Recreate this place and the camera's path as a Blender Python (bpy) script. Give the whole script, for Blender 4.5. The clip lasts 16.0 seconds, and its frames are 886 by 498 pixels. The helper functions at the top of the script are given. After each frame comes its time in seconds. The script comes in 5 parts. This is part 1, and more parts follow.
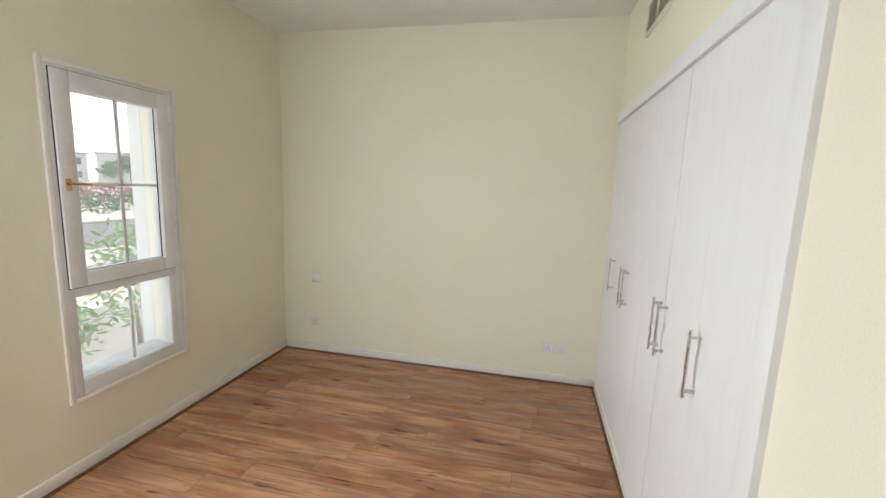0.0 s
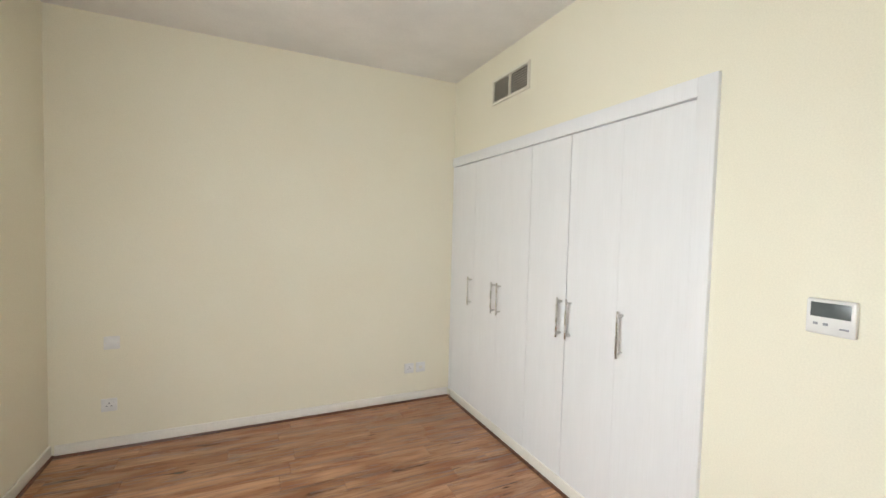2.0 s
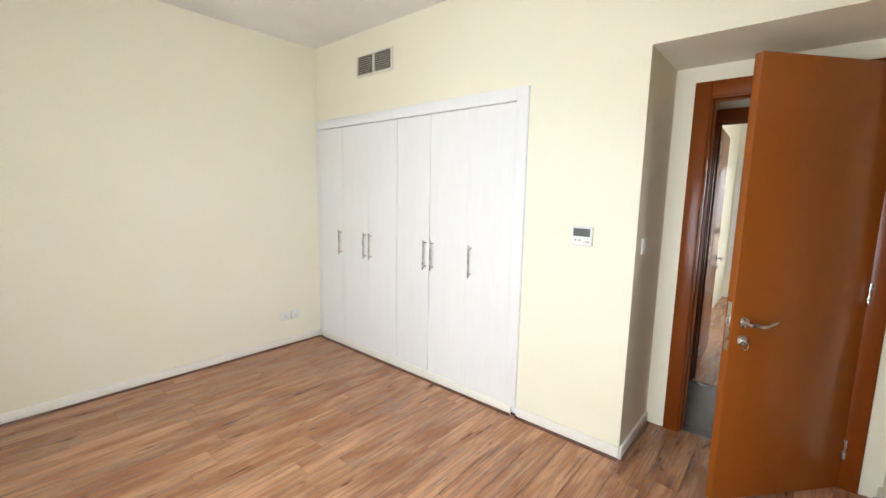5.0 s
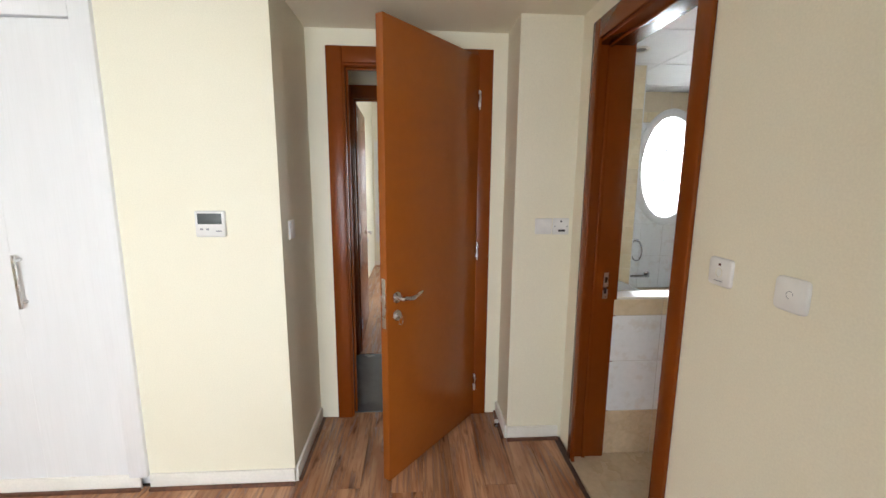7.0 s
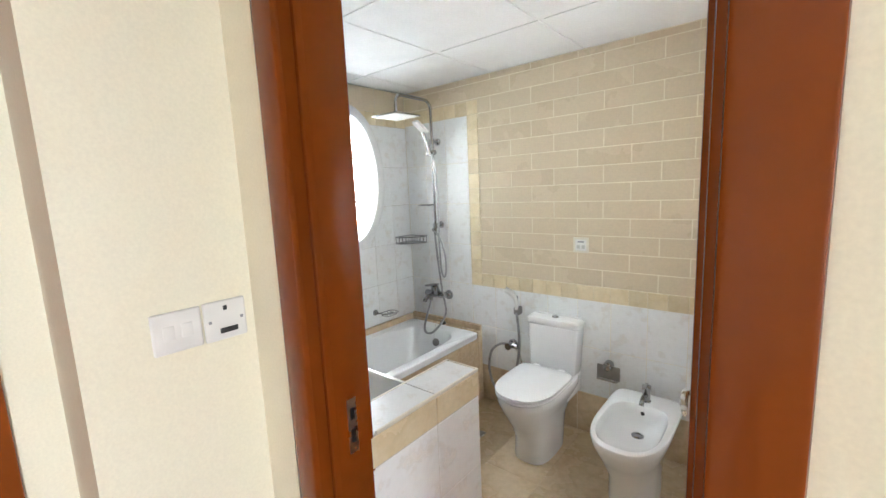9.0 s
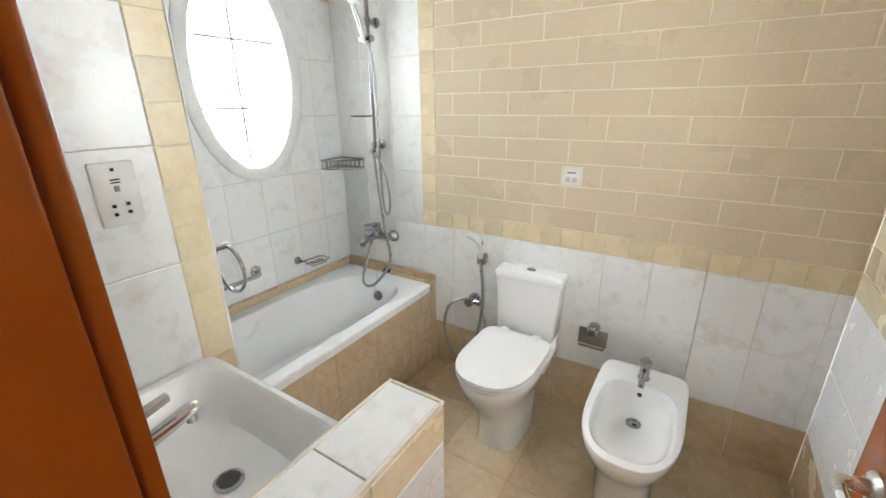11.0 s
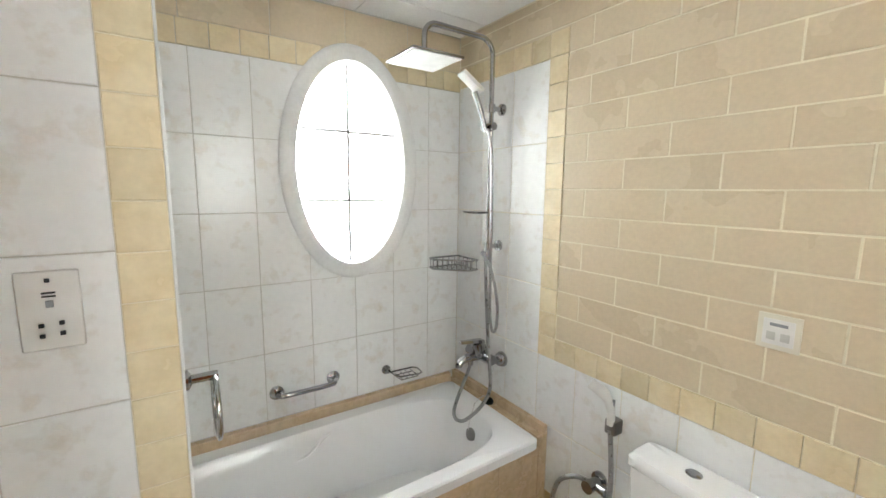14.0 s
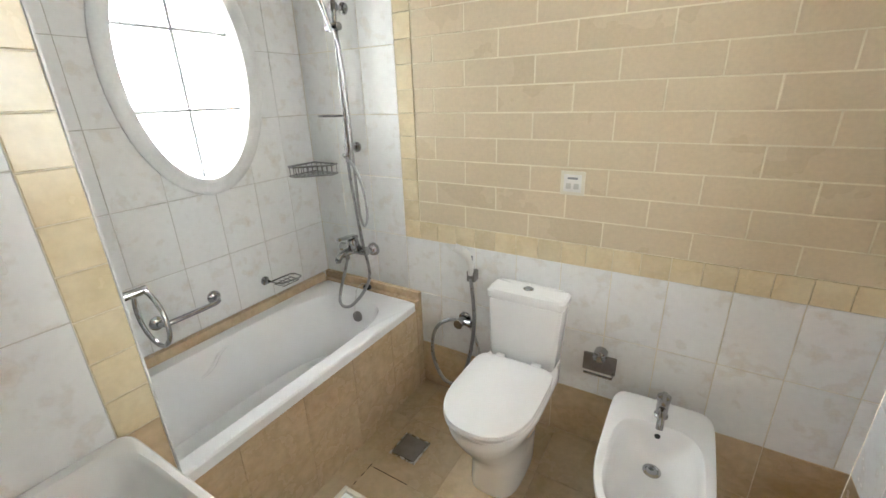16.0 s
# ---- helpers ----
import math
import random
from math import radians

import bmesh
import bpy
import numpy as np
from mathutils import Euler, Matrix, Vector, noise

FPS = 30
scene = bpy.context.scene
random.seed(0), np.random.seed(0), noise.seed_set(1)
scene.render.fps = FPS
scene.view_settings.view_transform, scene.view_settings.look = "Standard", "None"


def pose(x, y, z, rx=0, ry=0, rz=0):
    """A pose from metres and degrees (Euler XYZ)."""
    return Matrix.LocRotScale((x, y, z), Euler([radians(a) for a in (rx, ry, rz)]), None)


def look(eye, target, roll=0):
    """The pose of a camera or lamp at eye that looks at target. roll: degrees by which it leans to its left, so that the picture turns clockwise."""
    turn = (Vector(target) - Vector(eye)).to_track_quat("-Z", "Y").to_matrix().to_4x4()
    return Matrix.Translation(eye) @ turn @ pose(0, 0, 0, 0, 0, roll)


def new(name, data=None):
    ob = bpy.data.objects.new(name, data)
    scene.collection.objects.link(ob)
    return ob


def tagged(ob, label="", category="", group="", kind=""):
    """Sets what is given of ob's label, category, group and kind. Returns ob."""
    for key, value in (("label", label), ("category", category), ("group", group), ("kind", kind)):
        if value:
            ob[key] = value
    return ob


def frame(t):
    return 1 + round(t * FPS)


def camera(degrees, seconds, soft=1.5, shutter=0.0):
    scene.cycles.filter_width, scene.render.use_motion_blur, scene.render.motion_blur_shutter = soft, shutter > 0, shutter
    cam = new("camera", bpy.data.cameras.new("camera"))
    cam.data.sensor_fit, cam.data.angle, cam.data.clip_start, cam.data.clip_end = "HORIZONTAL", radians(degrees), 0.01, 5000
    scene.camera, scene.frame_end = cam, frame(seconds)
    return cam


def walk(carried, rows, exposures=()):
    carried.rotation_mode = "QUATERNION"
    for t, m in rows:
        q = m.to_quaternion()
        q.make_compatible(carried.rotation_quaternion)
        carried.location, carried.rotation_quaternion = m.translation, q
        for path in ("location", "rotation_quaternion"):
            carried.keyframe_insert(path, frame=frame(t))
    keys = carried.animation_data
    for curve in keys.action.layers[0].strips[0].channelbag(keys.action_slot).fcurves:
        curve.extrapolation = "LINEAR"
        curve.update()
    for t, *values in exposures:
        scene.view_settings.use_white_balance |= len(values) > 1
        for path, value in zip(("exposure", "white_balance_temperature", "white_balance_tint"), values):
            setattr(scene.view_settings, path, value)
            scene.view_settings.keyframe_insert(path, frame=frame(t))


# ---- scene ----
cam = camera(94.15, 16.0)
PATH = [
    (0, (0.452, -0.304, 1.541), (0.024, 1.627, 1.242), 2.1),
    (0.5, (0.276, -0.212, 1.549), (0.094, 1.771, 1.367), 0.0),
    (1, (-0.039, -0.236, 1.513), (0.241, 1.743, 1.431), 1.2),
    (1.5, (-0.354, -0.343, 1.508), (0.183, 1.577, 1.343), 1.7),
    (2, (-0.626, -0.302, 1.474), (0.22, 1.508, 1.388), 1.5),
    (2.5, (-0.819, -0.27, 1.489), (0.253, 1.408, 1.312), -0.2),
    (3, (-1.067, -0.302, 1.489), (0.329, 1.111, 1.254), -0.2),
    (5.3, (-1.292, -0.592, 1.464), (0.234, 0.672, 1.19), 0.7),
    (5.5, (-1.296, -0.588, 1.468), (0.252, 0.647, 1.191), 0.3),
    (6, (-1.241, -0.534, 1.443), (0.455, 0.48, 1.131), 0.3),
    (6.5, (-1.088, -0.47, 1.445), (0.825, -0.014, 1.08), -0.5),
    (7, (-0.803, -0.535, 1.429), (1.165, -0.666, 1.099), 0.4),
    (7.5, (-0.494, -0.615, 1.42), (1.423, -1.115, 1.145), 1.1),
    (8, (-0.146, -0.611, 1.412), (1.584, -1.581, 1.149), -0.3),
    (8.5, (0.137, -0.716, 1.416), (1.607, -2.042, 1.131), -2.2),
    (9, (0.364, -0.93, 1.451), (1.634, -2.448, 1.165), -2.5),
    (11.3, (0.806, -1.484, 1.404), (1.818, -3.046, 0.671), -1.2),
    (11.5, (0.834, -1.522, 1.404), (1.995, -2.961, 0.642), -1.3),
    (12, (0.867, -1.655, 1.392), (2.357, -2.722, 0.591), -0.4),
    (12.5, (0.894, -1.716, 1.389), (2.414, -2.706, 0.547), -1.0),
    (13, (0.888, -1.859, 1.374), (2.493, -2.752, 0.581), 0.3),
    (13.5, (0.877, -2.002, 1.391), (2.504, -2.949, 0.719), 2.2),
    (14, (0.890, -1.971, 1.437), (2.537, -3.072, 1.159), 0.6),
    (14.5, (0.917, -1.882, 1.482), (2.474, -3.138, 1.489), -0.4),
    (15, (0.914, -1.862, 1.467), (2.381, -3.209, 1.282), -0.4),
    (15.5, (0.893, -1.827, 1.445), (2.181, -3.283, 0.971), -1.0),
    (16, (0.871, -1.672, 1.419), (1.849, -3.271, 0.722), -1.8),
]
EXPOSURES = [(0, 0.14, 6200, 8), (1, 0.16, 6350, 8), (3, 0.32, 6250, 8), (5.5, 0.58, 6150, 8), (6.5, 0.46, 6150, 9), (7, 0.4, 6150, 9), (8, 0.94, 6050, 9), (9.2, 1.26, 5950, 8),
             (11.3, 1.42, 6150, 8), (12.5, 1.52, 6200, 8), (13.2, 1.48, 6200, 8), (14, 1.18, 6350, 8), (14.8, 1.14, 6500, 8), (15.5, 1.18, 6400, 8), (16, 1.16, 6350, 8)]
walk(cam, [(t, look(eye, target, roll)) for t, eye, target, roll in PATH], EXPOSURES)

# ---- world, sun and large lights ----
world = bpy.data.worlds.new("sky_world")
scene.world = world
world.use_nodes = True
wn = world.node_tree
bg = wn.nodes["Background"]
sky = wn.nodes.new("ShaderNodeTexSky")
sky.sky_type = "NISHITA"
sky.sun_disc = False
sky.sun_elevation = radians(58)
sky.sun_rotation = radians(8)
sky.dust_density = 4.0
wn.links.new(sky.outputs[0], bg.inputs[0])
bg.inputs[1].default_value = 0.15


def lamp(name, kind, m, power, size=1.0, size_y=1.0, colour=(1, 1, 1)):
    data = bpy.data.lights.new(name, kind)
    data.energy, data.color = power, colour
    if kind == "AREA":
        data.shape, data.size, data.size_y = "RECTANGLE", size, size_y
    if kind == "SUN":
        data.angle = radians(3)
    ob = new(name, data)
    ob.matrix_world = m
    return ob


SUN_FROM = Vector((math.sin(radians(8)) * math.cos(radians(58)), math.cos(radians(8)) * math.cos(radians(58)), math.sin(radians(58))))
lamp("sun", "SUN", look(SUN_FROM * 50, (0, 0, 0)), 5.0, colour=(1, 0.95, 0.87))
# Added fill in a guessed, unseen window, tilted to brighten the north wall.
lamp("added_window_fill", "AREA", look((-1.86, 0.0, 1.25), (-0.52, 1.47, 0.72)), 55, 1.4, 1.5, (0.95, 0.98, 1.0))
# Added fill lamp in an unseen opening, to brighten the far room.
lamp("far_room_fill", "AREA", look((4.3, -1.44, 1.3), (4.3, 0.0, 1.2)), 15, 1.0, 1.5, (1.0, 0.98, 0.95))

# ---- materials ----
def ramp_mix(nt, fac, a, b):
    n = nt.nodes.new("ShaderNodeMix")
    n.data_type = "RGBA"
    nt.links.new(fac, n.inputs["Factor"])
    for key, v in ((6, a), (7, b)):
        if isinstance(v, tuple):
            n.inputs[key].default_value = (*v, 1)
        else:
            nt.links.new(v, n.inputs[key])
    return n.outputs[2]


def coords(nt, scale=(1, 1, 1), shuffle=False):
    tc = nt.nodes.new("ShaderNodeTexCoord")
    mp = nt.nodes.new("ShaderNodeMapping")
    mp.inputs["Scale"].default_value = scale
    nt.links.new(tc.outputs["Object"], mp.inputs["Vector"])
    if shuffle:
        oi = nt.nodes.new("ShaderNodeObjectInfo")
        mul = nt.nodes.new("ShaderNodeMath")
        mul.operation = "MULTIPLY"
        mul.inputs[1].default_value = 37.0
        nt.links.new(oi.outputs["Random"], mul.inputs[0])
        nt.links.new(mul.outputs[0], mp.inputs["Location"])
    return mp.outputs[0]


def noise_tex(nt, vec, scale, detail=3.0, rough=0.55, dist=0.0):
    n = nt.nodes.new("ShaderNodeTexNoise")
    n.inputs["Scale"].default_value = scale
    n.inputs["Detail"].default_value = detail
    n.inputs["Roughness"].default_value = rough
    n.inputs["Distortion"].default_value = dist
    nt.links.new(vec, n.inputs["Vector"])
    return n.outputs["Fac"]


def stretch(nt, fac, lo, hi, to0=0.0, to1=1.0):
    n = nt.nodes.new("ShaderNodeMapRange")
    n.inputs[1].default_value, n.inputs[2].default_value = lo, hi
    n.inputs[3].default_value, n.inputs[4].default_value = to0, to1
    nt.links.new(fac, n.inputs[0])
    return n.outputs[0]


def material(name, base, rough=0.5, metal=0.0, second=None, scale=3.0, fine=60.0, bump=0.0, spread=0.0, shuffle=False, coat=0.0, rough_var=0.06, lo=0.4, hi=0.65, spec=0.5, grain=0.035):
    """Two scales of variation in colour and gloss, a fine relief, and a shade of its own for each piece."""
    m = bpy.data.materials.new(name)
    m.use_nodes = True
    nt = m.node_tree
    p = nt.nodes["Principled BSDF"]
    vec = coords(nt, shuffle=shuffle)
    big = noise_tex(nt, vec, scale, 4)
    small = noise_tex(nt, vec, fine, 3)
    second = second or tuple(c * 0.9 for c in base)
    col = ramp_mix(nt, stretch(nt, big, lo, hi), base, second)
    hsv = nt.nodes.new("ShaderNodeHueSaturation")
    nt.links.new(col, hsv.inputs["Color"])
    val = stretch(nt, small, 0.3, 0.7, 1 - grain, 1 + grain)
    if spread:
        oi = nt.nodes.new("ShaderNodeObjectInfo")
        add = nt.nodes.new("ShaderNodeMath")
        add.operation = "MULTIPLY"
        nt.links.new(stretch(nt, oi.outputs["Random"], 0, 1, 1 - spread, 1 + spread), add.inputs[0])
        nt.links.new(val, add.inputs[1])
        val = add.outputs[0]
    nt.links.new(val, hsv.inputs["Value"])
    nt.links.new(hsv.outputs[0], p.inputs["Base Color"])
    nt.links.new(stretch(nt, big, 0.3, 0.7, max(0.02, rough - rough_var), rough + rough_var), p.inputs["Roughness"])
    p.inputs["Metallic"].default_value = metal
    p.inputs["Coat Weight"].default_value = coat
    p.inputs["Coat Roughness"].default_value = 0.08
    p.inputs["Specular IOR Level"].default_value = spec
    if bump:
        b = nt.nodes.new("ShaderNodeBump")
        b.inputs["Strength"].default_value = bump
        b.inputs["Distance"].default_value = 0.002
        nt.links.new(small, b.inputs["Height"])
        nt.links.new(b.outputs[0], p.inputs["Normal"])
    return m


def wood(name, dark, mid, light, along="X", rough=0.35, stretchy=14.0, size=2.2, shuffle=True, spread=0.12, bump=0.15, coat=0.0, knotty=True):
    m = bpy.data.materials.new(name)
    m.use_nodes = True
    nt = m.node_tree
    p = nt.nodes["Principled BSDF"]
    sc = {"X": (1, stretchy, stretchy), "Z": (stretchy, stretchy, 1)}[along]
    vec = coords(nt, sc, shuffle)
    grain = noise_tex(nt, vec, size, 7, 0.62, 0.6)
    broad = noise_tex(nt, coords(nt, (1, 4, 4) if along == "X" else (4, 4, 1), shuffle), size * 0.9, 3, 0.5, 0.3)
    knots = noise_tex(nt, coords(nt, (2.2, 9, 9) if along == "X" else (9, 9, 2.2), shuffle), 1.9, 2)
    c = ramp_mix(nt, stretch(nt, broad, 0.36, 0.66), mid, light)
    c = ramp_mix(nt, stretch(nt, grain, 0.47, 0.70), c, dark)
    if knotty:
        c = ramp_mix(nt, stretch(nt, knots, 0.66, 0.76), c, tuple(v * 0.55 for v in dark))
    hsv = nt.nodes.new("ShaderNodeHueSaturation")
    nt.links.new(c, hsv.inputs["Color"])
    oi = nt.nodes.new("ShaderNodeObjectInfo")
    nt.links.new(stretch(nt, oi.outputs["Random"], 0, 1, 1 - spread, 1 + spread), hsv.inputs["Value"])
    nt.links.new(hsv.outputs[0], p.inputs["Base Color"])
    nt.links.new(stretch(nt, grain, 0.3, 0.7, rough - 0.07, rough + 0.1), p.inputs["Roughness"])
    p.inputs["Coat Weight"].default_value = coat
    p.inputs["Coat Roughness"].default_value = 0.12
    b = nt.nodes.new("ShaderNodeBump")
    b.inputs["Strength"].default_value = bump
    b.inputs["Distance"].default_value = 0.001
    nt.links.new(grain, b.inputs["Height"])
    nt.links.new(b.outputs[0], p.inputs["Normal"])
    return m


def clear_glass(name, rough=0.0, tint=(1, 1, 1)):
    m = bpy.data.materials.new(name)
    m.use_nodes = True
    p = m.node_tree.nodes["Principled BSDF"]
    p.inputs["Base Color"].default_value = (*tint, 1)
    p.inputs["Roughness"].default_value = rough
    p.inputs["Transmission Weight"].default_value = 1.0
    p.inputs["IOR"].default_value = 1.02 if rough else 1.45
    return m


def glow(name, colour, strength):
    m = bpy.data.materials.new(name)
    m.use_nodes = True
    p = m.node_tree.nodes["Principled BSDF"]
    p.inputs["Base Color"].default_value = (*colour, 1)
    p.inputs["Emission Color"].default_value = (*colour, 1)
    p.inputs["Emission Strength"].default_value = strength
    return m


CREAM = material("cream_wall_paint", (0.825, 0.785, 0.635), 0.6, second=(0.81, 0.765, 0.61), scale=1.3, fine=180, bump=0.05)
CEIL = material("white_ceiling_paint", (0.82, 0.80, 0.76), 0.75, scale=1.5, fine=150, bump=0.08)
WHITE_TRIM = material("white_gloss_paint", (0.83, 0.80, 0.735), 0.36, second=(0.79, 0.76, 0.69), scale=5, fine=90, bump=0.08)
LAMINATE = wood("white_laminate", (0.78, 0.78, 0.775), (0.80, 0.80, 0.80), (0.82, 0.82, 0.82), "Z", 0.36, 60, 4, True, 0.006, 0.05, knotty=False)
PVC = material("white_window_plastic", (0.80, 0.80, 0.79), 0.35, scale=4, fine=70)
PLANK = wood("laminate_floor_wood", (0.105, 0.038, 0.017), (0.35, 0.154, 0.074), (0.56, 0.31, 0.172), "X", 0.23, 18, 2.7, True, 0.11, 0.14)
BEAD = wood("brown_floor_bead", (0.06, 0.022, 0.012), (0.13, 0.05, 0.026), (0.17, 0.07, 0.036), "X", 0.35, 14, 2, True, 0.1)
DOORWOOD = material("orange_brown_door_veneer", (0.31, 0.083, 0.0095), 0.27, second=(0.30, 0.079, 0.009), scale=0.8, fine=25, coat=0.15, rough_var=0.0, spec=0.4)
FRAMEWOOD = material("red_brown_frame_wood", (0.20, 0.044, 0.0045), 0.26, second=(0.19, 0.041, 0.0042), scale=1.0, fine=25, coat=0.05, rough_var=0.0, spec=0.25)
SUBFLOOR = material("floor_joint", (0.06, 0.03, 0.02), 0.8)
CHROME = material("chrome", (0.43, 0.43, 0.44), 0.07, 1.0, scale=20, rough_var=0.05)
STEEL = material("brushed_steel", (0.68, 0.67, 0.65), 0.28, 1.0, scale=30, fine=200, bump=0.05)
HOSE = material("steel_hose", (0.40, 0.40, 0.41), 0.3, 1.0, scale=60, fine=300, bump=0.2)
SATIN = material("satin_chrome", (0.58, 0.57, 0.55), 0.2, 1.0, scale=20, rough_var=0.0)
GREY_METAL = material("dull_grey_metal", (0.30, 0.29, 0.28), 0.42, 1.0, scale=25, fine=150)
BRASS = material("brass", (0.62, 0.42, 0.16), 0.28, 1.0, scale=20)
CERAMIC = material("white_glazed_ceramic", (0.88, 0.88, 0.875), 0.09, second=(0.85, 0.85, 0.845), scale=2, fine=30, rough_var=0.02, coat=0.3, grain=0.006)
ACRYLIC = material("white_bath_acrylic", (0.90, 0.905, 0.91), 0.13, second=(0.885, 0.89, 0.895), scale=2, fine=30, rough_var=0.02, grain=0.005)
SEAT = material("white_seat_plastic", (0.87, 0.87, 0.865), 0.16, second=(0.85, 0.85, 0.845), scale=3, rough_var=0.02, grain=0.006)
SWITCH = material("white_switch_plastic", (0.80, 0.79, 0.76), 0.35, scale=15)
IVORY = material("ivory_switch_plastic", (0.78, 0.74, 0.62), 0.4, scale=15)
BLACK = material("black_plastic", (0.015, 0.015, 0.016), 0.4, scale=20)
DARK_RED = material("dark_red_lens", (0.10, 0.012, 0.010), 0.15, scale=20)
PALE_GREY = material("pale_grey_plastic", (0.58, 0.58, 0.54), 0.35, scale=20)
GREY = material("grey_plastic", (0.30, 0.31, 0.33), 0.4, scale=20)
LCD = material("grey_green_display", (0.11, 0.125, 0.125), 0.15, scale=20)
WHITE_TILE = material("white_marbled_tile", (0.855, 0.86, 0.85), 0.23, second=(0.66, 0.61, 0.54), scale=16, fine=45, shuffle=True, spread=0.02, coat=0.06, lo=0.55, hi=0.82, grain=0.02)
BEIGE_TILE = material("pale_beige_border_tile", (0.77, 0.665, 0.455), 0.24, second=(0.70, 0.58, 0.36), scale=9, fine=60, shuffle=True, spread=0.07, coat=0.2)
TAN_BRICK = material("tan_painted_brick_tile", (0.655, 0.55, 0.385), 0.30, second=(0.64, 0.535, 0.372), scale=3, fine=80, shuffle=True, spread=0.02, coat=0.06, bump=0.05)
STONE_TILE = material("brown_beige_stone_tile", (0.66, 0.515, 0.345), 0.26, second=(0.52, 0.365, 0.215), scale=9, fine=32, grain=0.07, shuffle=True, spread=0.012, coat=0.2, lo=0.42, hi=0.7)
FLOOR_TILE = material("beige_stone_floor_tile", (0.63, 0.50, 0.335), 0.26, second=(0.50, 0.36, 0.21), scale=6, fine=34, grain=0.06, shuffle=True, spread=0.04, coat=0.1, lo=0.42, hi=0.7)
GROUT = material("grey_grout", (0.60, 0.58, 0.53), 0.85, scale=12, fine=120)
STONE_GROUT = material("tan_stone_grout", (0.60, 0.46, 0.31), 0.8, scale=10, fine=100)
PALE_GROUT = material("pale_yellow_grout", (0.82, 0.75, 0.58), 0.7, scale=10, fine=120)
PANEL = material("white_ceiling_panel", (0.87, 0.868, 0.855), 0.6, scale=2, fine=120, bump=0.05)
MIRROR_EDGE = material("dark_green_glass_edge", (0.10, 0.14, 0.125), 0.15, scale=20)
BAR = material("pale_bar_plastic", (0.80, 0.80, 0.80), 0.4, scale=10)
# Sheet close behind the slats; its brown stands in for shade in the gaps.
VENT_BACK = material("brown_vent_gap_shade", (0.075, 0.06, 0.045), 0.8)
# Near-black colour that stands in for shade in gaps and voids.
GAP_SHADE = material("gap_shade", (0.035, 0.035, 0.035), 0.8)
SLATE = material("dark_grey_hall_tile", (0.075, 0.075, 0.078), 0.22, second=(0.055, 0.055, 0.06), scale=4, fine=50)
MIRROR = material("mirror_silver", (0.76, 0.81, 0.785), 0.01, 1.0, scale=2, rough_var=0.0)


def veiled(m, share):
    """A pale translucent film in the glass, a haze that washes out the view."""
    nt = m.node_tree
    film = nt.nodes.new("ShaderNodeBsdfTranslucent")
    film.inputs["Color"].default_value = (0.92, 0.95, 0.95, 1)
    mix = nt.nodes.new("ShaderNodeMixShader")
    mottle = noise_tex(nt, coords(nt), 14, 4)
    nt.links.new(stretch(nt, mottle, 0.3, 0.7, share * 0.85, share * 1.15), mix.inputs["Fac"])
    nt.links.new(nt.nodes["Principled BSDF"].outputs[0], mix.inputs[1])
    nt.links.new(film.outputs[0], mix.inputs[2])
    nt.links.new(mix.outputs[0], nt.nodes["Material Output"].inputs["Surface"])
    return m


# Bright haze over the outdoors is put into the panes.
VEILED_GLASS = veiled(clear_glass("veiled_window_glass"), 0.11)
FROST = clear_glass("frosted_glass", 0.35)
LAMP_GLASS = material("lamp_reflector", (0.75, 0.75, 0.74), 0.2, 0.6, scale=10)
OUT_WALL = material("white_render", (0.78, 0.77, 0.74), 0.8, scale=2, fine=60, bump=0.1)
ASPHALT = material("asphalt", (0.16, 0.16, 0.16), 0.9, scale=1.5, fine=40)
PAVING = material("pale_paving", (0.50, 0.47, 0.42), 0.85, scale=1.2, fine=30)
SOIL = material("sandy_soil", (0.50, 0.46, 0.39), 0.95, scale=3, fine=40)
LEAF = material("green_leaf", (0.26, 0.38, 0.17), 0.5, second=(0.34, 0.45, 0.22), scale=6, fine=30)
HEDGE = material("hedge_leaf", (0.11, 0.20, 0.09), 0.6, second=(0.14, 0.24, 0.11), scale=3, fine=20)
FLOWER = material("red_flower", (0.32, 0.13, 0.14), 0.6, scale=3, fine=20)
BARK = material("brown_bark", (0.30, 0.25, 0.19), 0.9, scale=12, fine=80, bump=0.3)
ROOF = material("pale_roof", (0.52, 0.47, 0.42), 0.8, scale=1, fine=10)
DARK_PANE = material("dark_window_pane", (0.22, 0.24, 0.26), 0.1, scale=2)
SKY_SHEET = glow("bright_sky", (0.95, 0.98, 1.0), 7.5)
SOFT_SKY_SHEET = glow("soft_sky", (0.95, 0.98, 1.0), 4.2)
HAZE = glow("pale_haze", (0.93, 0.97, 1.0), 0.85)

# ---- mesh helpers ----
def box(bm, x0, x1, y0, y1, z0, z1, r=0.0, seg=2):
    res = bmesh.ops.create_cube(bm, size=1.0, matrix=Matrix.Translation(((x0 + x1) / 2, (y0 + y1) / 2, (z0 + z1) / 2)) @ Matrix.Diagonal((abs(x1 - x0), abs(y1 - y0), abs(z1 - z0), 1)))
    if r:
        es = {e for v in res["verts"] for e in v.link_edges}
        bmesh.ops.bevel(bm, geom=list(es), offset=r, segments=seg, affect="EDGES", profile=0.5)
    return bm


def boxes(*rows, r=0.0):
    bm = bmesh.new()
    for row in rows:
        box(bm, *row, r=r)
    return bm


